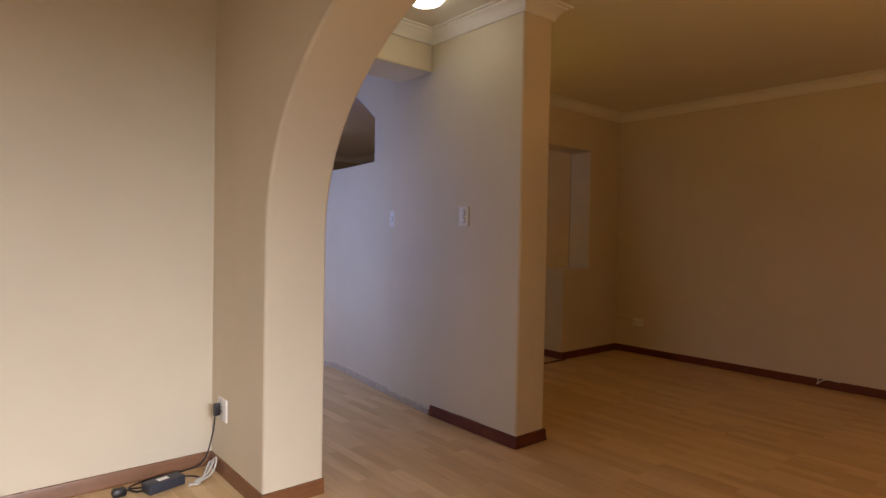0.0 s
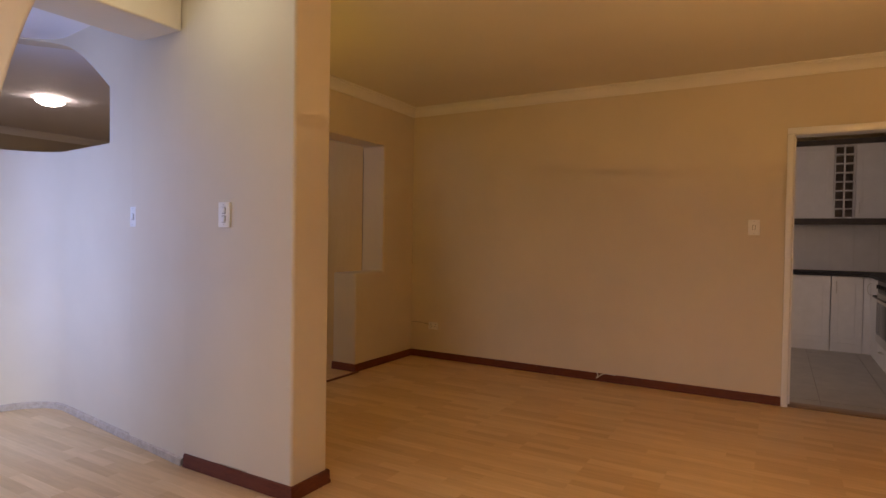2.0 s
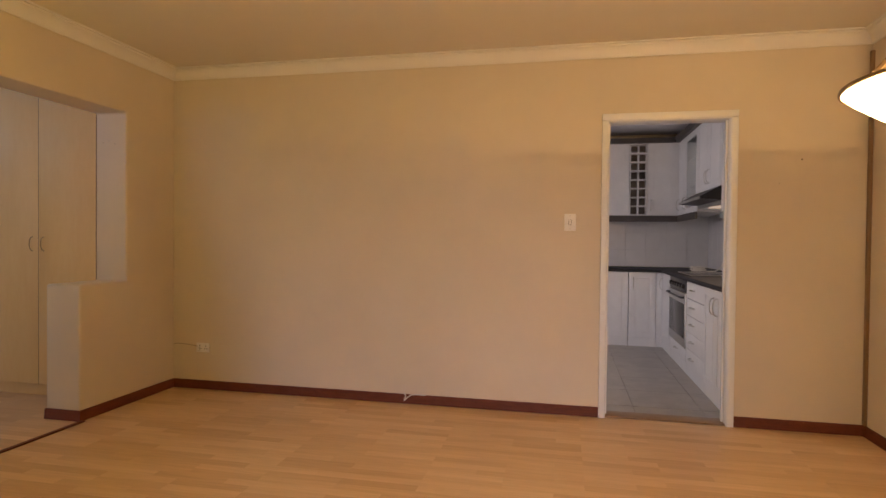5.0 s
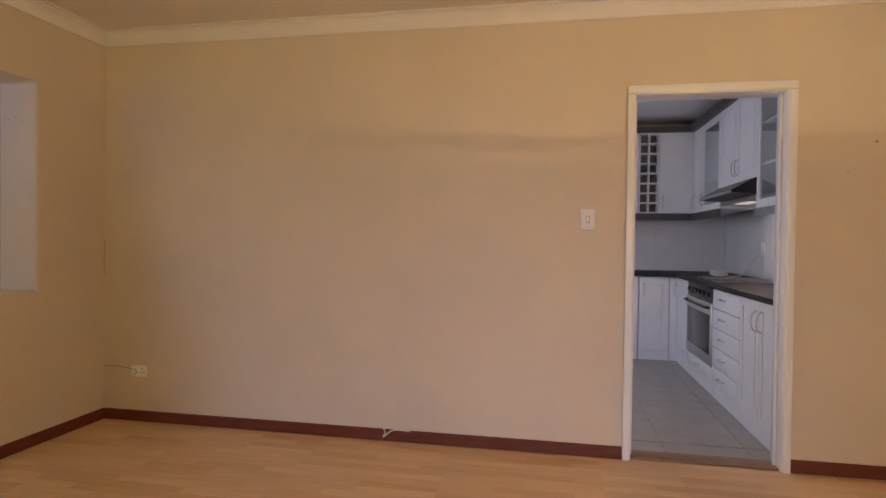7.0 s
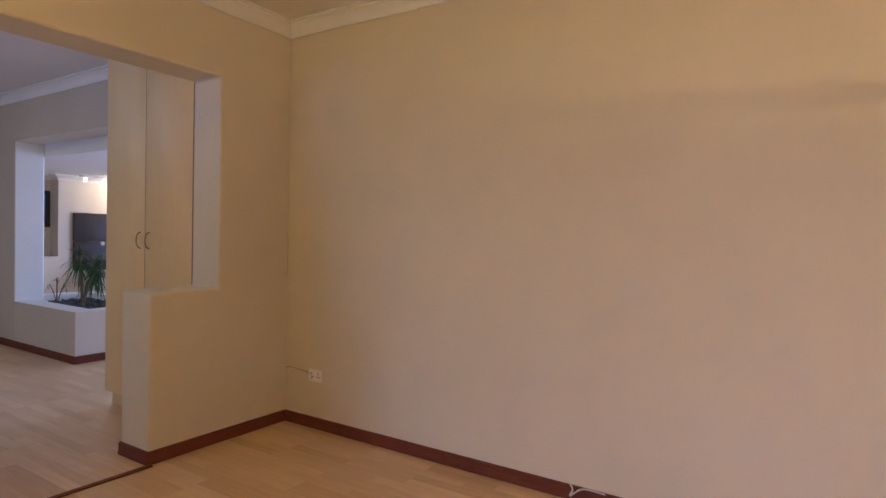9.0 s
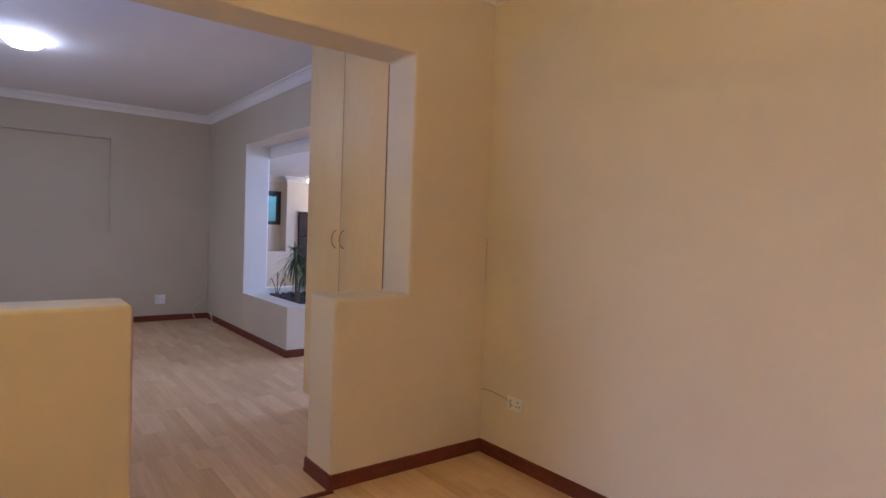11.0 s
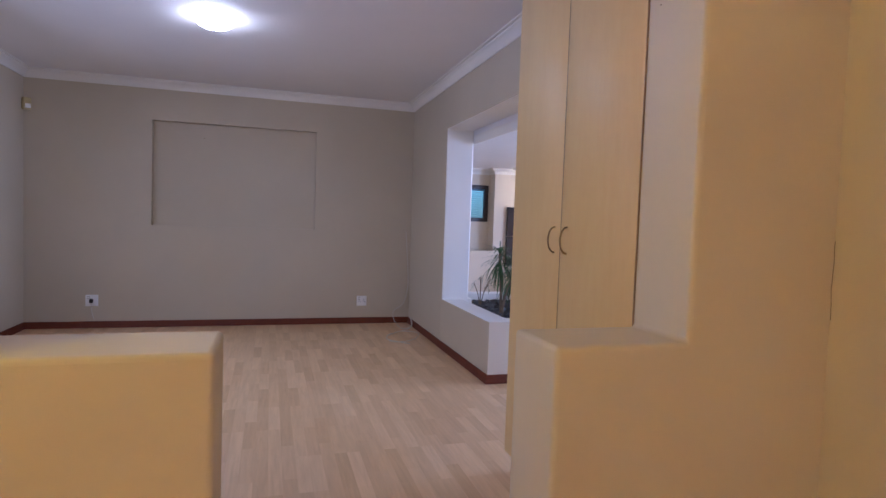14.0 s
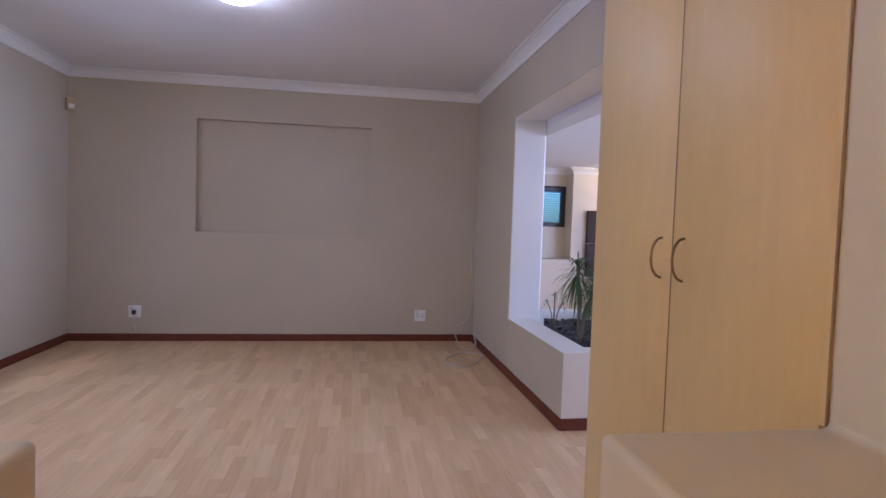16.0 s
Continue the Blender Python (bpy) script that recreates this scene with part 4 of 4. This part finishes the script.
upper((UX, -4.05, UZ0), -90, 0.33, UZ1 - UZ0, 1, False, "white panelled kitchen wall cabinet beside the bottle rack")
upper((UX, -3.28, UZ0), -90, 0.56, UZ1 - UZ0, 1, False, "white panelled kitchen wall cabinet")
thing("kitchen_filler", boxes((UX - 0.0, UX + 0.02, UY - 0.02, UY + 0.021, UZ0, UZ1), (UX + 0.02, KX1 - 0.01, KY0 + 0.01, UY - 0.0, UZ0, UZ1)), M_KIT, "white corner filler panel between the wall cabinets", "panel")
# bottle rack: two columns of eight square openings
M_BACK = speckle("rack_back", (0.20, 0.17, 0.15), (0.27, 0.23, 0.21), 0.6, 10, 0.05)
rk = holder("bottle_rack", (UX, -3.845, UZ0), "white built-in bottle rack with two columns of square openings", "bottle rack", group="kitchen wall cabinets", turn=-90)
RW, RH = 0.20, UZ1 - UZ0
part("back", boxes((0, RW, 0.12, 0.135, 0, RH)), M_BACK, rk, "grey back panel")
for x in (0.0, RW / 2 - 0.006, RW - 0.012):
    part("upright", boxes((x, x + 0.012, 0, 0.12, 0, RH)), M_KIT, rk)
for k in range(9):
    z = k * (RH - 0.014) / 8
    part("shelf", boxes((0.012, RW / 2 - 0.006, 0.001, 0.119, z, z + 0.014), (RW / 2 + 0.006, RW - 0.012, 0.001, 0.119, z, z + 0.014)), M_KIT, rk)
thing("kitchen_cornice", sweep([(UX - 0.02, -2.6), (UX - 0.02, UY + 0.02), (0.57, UY + 0.02)][::-1], [(0.0, UZ1 + 0.001), (0.02, UZ1 + 0.001), (0.025, UZ1 + 0.015), (0.045, UZ1 + 0.045), (0.045, UZ1 + 0.058), (-0.3, UZ1 + 0.058), (-0.3, UZ1 + 0.001)]), M_DTRIM, "dark brown moulding along the top of the wall cabinets", "moulding")
thing("light_pelmet", sweep([(UX - 0.005, -2.6), (UX - 0.005, UY + 0.005), (2.175, UY + 0.005)][::-1], [(0.0, UZ0 - 0.002), (0.012, UZ0 - 0.002), (0.012, UZ0 - 0.075), (-0.012, UZ0 - 0.075), (-0.012, UZ0 - 0.002)]), M_DTRIM, "dark brown light pelmet under the wall cabinets", "moulding")
thing("light_pelmet", boxes((0.62, 1.24, UY - 0.02, UY + 0.012, UZ0 - 0.105, UZ0 - 0.052)), speckle("grey_pelmet", (0.20, 0.22, 0.23), (0.26, 0.28, 0.29), 0.35, 12, 0.03), "blue-grey light pelmet under the glazed cabinet", "moulding")
thing("cabinet_lamp", boxes((0.72, 1.12, -4.65, -4.59, 1.467, 1.4795), bevel=0.003), glow("strip_lamp_lit", (1.0, 0.75, 0.5), 5.0), "slim warm strip lamp, lit, under the glazed cabinet", "lamp")
# extractor hood, sloping forward
hd = holder("extractor_hood", (2.18, UY, 1.55), "black slanted extractor hood with a pale underside", "extractor hood", turn=180)
bm = bmesh.new()
prof = [(0.30, 0.158), (-0.005, 0.158), (-0.165, 0.070), (-0.17, 0.048), (0.0, 0.035), (0.30, 0.035)]
HW = 0.93
lo, hi = ([bm.verts.new((x, y, z)) for y, z in prof] for x in (0, HW))
bm.faces.new(lo)
bm.faces.new(hi)
for i in range(6):
    bm.faces.new((lo[i], lo[(i + 1) % 6], hi[(i + 1) % 6], hi[i]))
soften(part("canopy", bm, M_BLACK, hd), 0.006, 30)
part("visor", boxes((0.02, HW - 0.02, -0.179, -0.161, 0.044, 0.066), bevel=0.004), M_STEEL, hd)
part("filter", boxes((0.03, HW - 0.03, 0.0, 0.28, 0.0, 0.034), bevel=0.004), M_STEEL, hd, "brushed steel underside with lamp")
part("lamp_lens", boxes((0.30, 0.62, 0.04, 0.14, -0.006, -0.0002), bevel=0.002), glow("hood_lens_lit", (1.0, 0.72, 0.45), 0.6), hd, "warm lit lamp lens")
# splashback tiles
sp = structure("splashback", boxes((T_KIT + 0.01, KX1 - 0.001, KY0 + 0.0005, KY0 + 0.004, 0.904, UZ0)), M_GROUT_W, "pale tiled splashback with fine grout lines", "splashback")
sp2 = structure("splashback_east", boxes((KX1 - 0.004, KX1 - 0.0005, KY0 + 0.006, -2.26, 0.904, UZ0)), M_GROUT_W, "pale tiled splashback with fine grout lines", "splashback")


def tile_mesh(name, w, h, t, mat, bev=0.0012):
    bm = boxes((0, w, 0, t, 0, h), bevel=bev)
    me = bpy.data.meshes.new(name)
    bmesh.ops.recalc_face_normals(bm, faces=bm.faces)
    bm.to_mesh(me)
    bm.free()
    me.materials.append(mat)
    return me


TW, TH = 0.243, 0.21
me = tile_mesh("tile", TW - 0.003, TH - 0.003, 0.005, M_TILE_W)
for i in range(14):
    for j in range(3):
        t = new("tile", me)
        t.parent = sp
        t.location = (T_KIT + 0.012 + i * TW, KY0 + 0.0035, 0.906 + j * TH)
for i in range(10):
    for j in range(3):
        t = new("tile", me)
        t.parent = sp2
        t.matrix_local = pose(KX1 - 0.0035, KY0 + 0.012 + i * TW, 0.906 + j * TH, 0, 0, 90)
wall_plate("wall_socket", (2.30, KY0 + 0.009, 1.17), 0, 0.075, 0.115, "white wall socket above the worktop with a plug", "wall socket", "wall sockets", [(0, -0.025, 0.014, 0.02)], 1)
thing("power_lead", tube([(2.30, KY0 + 0.03, 1.15), (2.32, KY0 + 0.10, 1.05), (2.38, KY0 + 0.16, 0.93), (2.45, KY0 + 0.22, 0.908), (2.60, KY0 + 0.26, 0.908), (2.64, KY0 + 0.32, 0.909), (2.52, KY0 + 0.38, 0.910), (2.40, KY0 + 0.33, 0.912), (2.50, KY0 + 0.28, 0.916), (2.62, KY0 + 0.35, 0.912)], 0.005), M_CABLE, "coiled white power lead lying on the worktop", "cable")

loops = [(2.50 + (0.10 + 0.012 * math.sin(2.3 * k)) * math.cos(k * 0.7), KY0 + 0.33 + (0.07 + 0.01 * math.cos(1.7 * k)) * math.sin(k * 0.7), 0.908 + 0.0011 * k + 0.006 * math.sin(1.3 * k) ** 2) for k in range(40)]
thing("power_lead", tube(loops, 0.004), M_CABLE, "loosely coiled pale power lead on the worktop", "cable")

# ---- small things ----
# dark joint strip in the passage floor
thing("floor_strip", boxes((-1.747, -0.92, -0.045, -0.012, 0.001, 0.009), bevel=0.003), M_SKIRT, "dark wooden joint strip across the passage floor", "threshold strip")
thing("door_threshold", boxes((0.0, T_KIT + 0.01, KD0, KD1, 0.0005, 0.012), bevel=0.004), M_EDGE, "worn brown threshold strip of the kitchen doorway", "threshold strip")
# cables
M_TAN = material("tan_cable", (0.30, 0.23, 0.16), 0.5)
thing("cable", tube([(-0.008, -0.225, 0.340), (-0.010, -0.15, 0.352), (-0.012, -0.06, 0.357), (-0.008, -0.008, 0.35)], 0.0024), M_TAN, "thin tan cable running from the socket to the corner", "cable")
thing("cable", tube([(-0.022, -1.94, 0.085), (-0.030, -1.96, 0.06), (-0.035, -1.95, 0.03), (-0.034, -2.01, 0.075), (-0.024, -2.11, 0.072)], 0.004), M_CABLE, "short pale cable end sticking out of the skirting", "cable")
thing("cable", tube([(-0.113, BY1 - 0.004, 1.07), (-0.085, BY1 - 0.006, 0.73), (-0.075, BY1 - 0.02, 0.44), (-0.13, BY1 - 0.03, 0.23), (-0.235, BY1 - 0.03, 0.15), (-0.24, BY1 - 0.06, 0.05), (-0.22, BY1 - 0.38, 0.006), (-0.10, BY1 - 0.34, 0.02), (-0.085, BY1 - 0.20, 0.11), (-0.12, BY1 - 0.42, 0.02), (-0.44, BY1 - 0.73, 0.006), (-0.46, BY1 - 1.06, 0.006), (-0.24, BY1 - 1.00, 0.006), (-0.10, BY1 - 0.66, 0.006), (-0.28, BY1 - 0.58, 0.010), (-0.49, BY1 - 0.90, 0.006), (-0.31, BY1 - 1.18, 0.006)], 0.0036), M_CABLE, "loose white aerial cable hanging down and coiled on the lounge floor", "cable")
thing("plug", boxes((-3.376, -3.340, BY1 - 0.045, BY1 - 0.012, 0.258, 0.303), bevel=0.010), M_BLACK, "black plug in the lounge socket", "plug")
thing("cable", tube([(-3.358, BY1 - 0.03, 0.263), (-3.35, BY1 - 0.04, 0.18), (-3.33, BY1 - 0.03, 0.085)], 0.003), M_CABLE, "thin pale cable under the lounge plug", "cable")
# charger by the arch
ch = holder("power_adapter", (-4.770, -0.710, 0.001), "dark blue-grey laptop power adapter on the floor", "power adapter", turn=14)
part("case", boxes((-0.085, 0.085, -0.04, 0.04, 0, 0.045), bevel=0.006), speckle("adapter_plastic", (0.025, 0.03, 0.045), (0.04, 0.045, 0.065), 0.5, 60, 0.05), ch)
part("label", boxes((-0.03, 0.02, -0.015, 0.015, 0.0452, 0.0457)), M_PLASTIC, ch, "small pale rating label")
thing("plug", boxes((-4.980, -4.920, -0.705, -0.660, 0.001, 0.038), bevel=0.012), M_BLACK, "black round plug lying on the floor", "plug")
thing("cable", tube([(-4.925, -0.682, 0.02), (-4.905, -0.655, 0.008), (-4.880, -0.695, 0.008), (-4.853, -0.730, 0.02)], 0.005), M_BLACK, "short black cable between plug and adapter", "cable")
thing("plug", boxes((ARCH0 - 0.045, ARCH0 - 0.012, -0.714, -0.690, 0.292, 0.355), bevel=0.008), M_BLACK, "black plug in the socket beside the arch", "plug")
thing("cable", tube([(ARCH0 - 0.035, -0.70, 0.30), (ARCH0 - 0.045, -0.695, 0.20), (ARCH0 - 0.07, -0.645, 0.06), (ARCH0 - 0.14, -0.60, 0.016), (ARCH0 - 0.30, -0.59, 0.010), (ARCH0 - 0.40, -0.63, 0.008), (ARCH0 - 0.345, -0.70, 0.02)], 0.0038), M_BLACK, "black power cable from the wall plug to the adapter", "cable")
thing("cable", tube([(-4.687, -0.690, 0.02), (-4.655, -0.655, 0.008), (-4.625, -0.675, 0.008), (-4.605, -0.715, 0.008)], 0.0035), M_BLACK, "short black low-voltage lead", "cable")
thing("cable", tube([(-4.675, -0.770, 0.006), (-4.615, -0.740, 0.008), (-4.565, -0.685, 0.012), (-4.530, -0.665, 0.06), (-4.523, -0.690, 0.075), (-4.545, -0.715, 0.03), (-4.595, -0.750, 0.014), (-4.645, -0.755, 0.016), (-4.575, -0.715, 0.02), (-4.535, -0.685, 0.065), (-4.545, -0.655, 0.05), (-4.585, -0.705, 0.02), (-4.635, -0.775, 0.008), (-4.670, -0.755, 0.008)], 0.0045), M_CABLE, "bundled white lead tied in a loop on the floor", "cable")
# alarm detector high in the lounge corner
dt = holder("alarm_sensor", (BX0 + 0.02, BY1 - 0.02, 2.205), "small yellowed alarm detector high in the lounge corner", "alarm sensor", turn=45)
part("case", boxes((-0.036, 0.036, -0.05, 0.0, -0.06, 0.06), bevel=0.010), speckle("aged_plastic", (0.42, 0.33, 0.15), (0.50, 0.40, 0.20), 0.45, 30, 0.02), dt)
part("lens", boxes((-0.024, 0.024, -0.057, -0.049, -0.042, 0.0), bevel=0.004), M_TRIM, dt)
# wooden strip and pelmet end in the far corner of the dining room
thing("corner_strip", boxes((-0.035, -0.004, SOUTH + 0.001, SOUTH + 0.02, 0.072, 2.42), bevel=0.003), M_EDGE, "narrow brown wooden strip in the room corner", "wood strip")



def wall_mark(at, axis, size, label):
    """A filled nail hole: a shallow disc on a wall that faces along axis."""
    turn = {"-x": pose(*at, 0, -90, 0), "-y": pose(*at, 90, 0, 0), "+x": pose(*at, 0, 90, 0)}[axis]
    o = thing("nail_hole", lathe([(0, 0.0012), (size * 0.5, 0.0012), (size, 0.0002), (size, -0.001), (0, -0.001)], 10), M_MARK, label, "wall mark", group="nail holes")
    o.matrix_world = turn


M_MARK = speckle("raw_hole", (0.16, 0.12, 0.08), (0.28, 0.21, 0.15), 0.9, 90, 0.3)
wall_mark((0, -4.571, 1.754), "-x", 0.006, "small dark nail hole in the dining room wall")
wall_mark((0, -4.44, 1.60), "-x", 0.003, "tiny nail hole in the dining room wall")
wall_mark((-2.33, BY1 + 0.075, 2.00), "-y", 0.005, "small nail hole in the lounge niche")
wall_mark((-5.72, C_Y1, 1.95), "-y", 0.006, "small nail hole in the sitting room wall")
for y, z in ((0.10, 1.88), (0.15, 1.90), (0.20, 1.89)):
    wall_mark((-0.511, y, z), "-x", 0.003, "small filled screw hole in the opening's side")
for z in (1.388, 1.57):
    thing("hinge_mark", boxes((-2.2502, -2.2490, 0.118, 0.127, z - 0.018, z + 0.018), bevel=0.0004), M_MARK, "old hinge recess in the opening's side", "wall mark", group="hinge marks")
rc = random.Random(8)
thing("plaster_crack", tube([(-0.0005 - 0.003 * rc.random(), -0.0005 - 0.003 * rc.random(), 0.95 + 0.03 * k) for k in range(9)], 0.0009, 5), M_MARK, "thin dark settling crack in the room corner", "crack")
thing("plaster_crack", tube([(STUB0 + 0.0002, STUB_Y + 0.30 + 0.004 * rc.random() + 0.01 * k, 0.072 + 0.0006 * rc.random()) for k in range(20)], 0.0018, 5), M_MARK, "thin gap above the hall skirting", "crack")
# ---- floors, laid in pieces ----


def laminate_floor(name, x0, x1, y0, y1, label, seed, along=1.28, wide=0.195, keep=None):
    bed = structure(name, boxes((x0, x1, y0, y1, -0.12, -0.009)), M_EDGE, label, "floor")
    r = random.Random(seed)
    i = 0
    x = x0
    while x < x1 - 0.002:
        w = min(wide, x1 - x)
        y = y0 - r.uniform(0, along)
        while y < y1:
            a, b = max(y, y0), min(y + along, y1)
            if b - a > 0.01 and (keep is None or keep(x, a)):
                bm = bmesh.new()
                box(bm, x + 0.0001, x + w - 0.0001, a + 0.00004, b - 0.00004, -0.009, 0.0)
                part("plank", bm, M_FLOOR, bed, smooth=False)
            y += along
        x += wide
        i += 1
    return bed


laminate_floor("floor_dining", ARCH1, T_KIT - 0.12, SOUTH, 0.0, "three-strip maple laminate floor of the dining room", 1)
laminate_floor("floor_lounge", ARCH1, 0.217, 0.0, BY1, "three-strip maple laminate floor of the lounge", 2)
laminate_floor("floor_sitting", C_X0, ARCH1, C_Y0, C_Y1 + 0.2, "three-strip maple laminate floor of the sitting room", 3)
laminate_floor("floor_garden_room", 0.217, 5.1, 0.4, 7.1, "three-strip maple laminate floor of the garden room", 4, 2.4, 0.39)
kf = structure("floor_kitchen", boxes((0.0, KX1, KY0, KY1, -0.12, -0.006)), M_GROUT, "grey ceramic tiled kitchen floor", "floor")
TS = 0.475
me = tile_mesh("floor_tile", TS - 0.005, 0.006, TS - 0.005, M_TILE_F)
for i in range(8):
    for j in range(8):
        x, y = 0.013 - 0.15 + i * TS, -4.545 + (j - 1) * TS
        if x < 0.005:
            continue
        if x + TS > KX1 + 0.2 or y + TS > KY1 + 0.3:
            continue
        t = new("tile", me)
        t.parent = kf
        t.matrix_local = pose(x, y, -0.006)
me = tile_mesh("cut_floor_tile", 0.325 - 0.005 - 0.005, 0.006, TS - 0.005, M_TILE_F)
for j in range(8):
    y = -4.545 + (j - 1) * TS
    if y + TS > KY1 + 0.3:
        continue
    t = new("tile", me)
    t.parent = kf
    t.matrix_local = pose(0.01, y, -0.006)
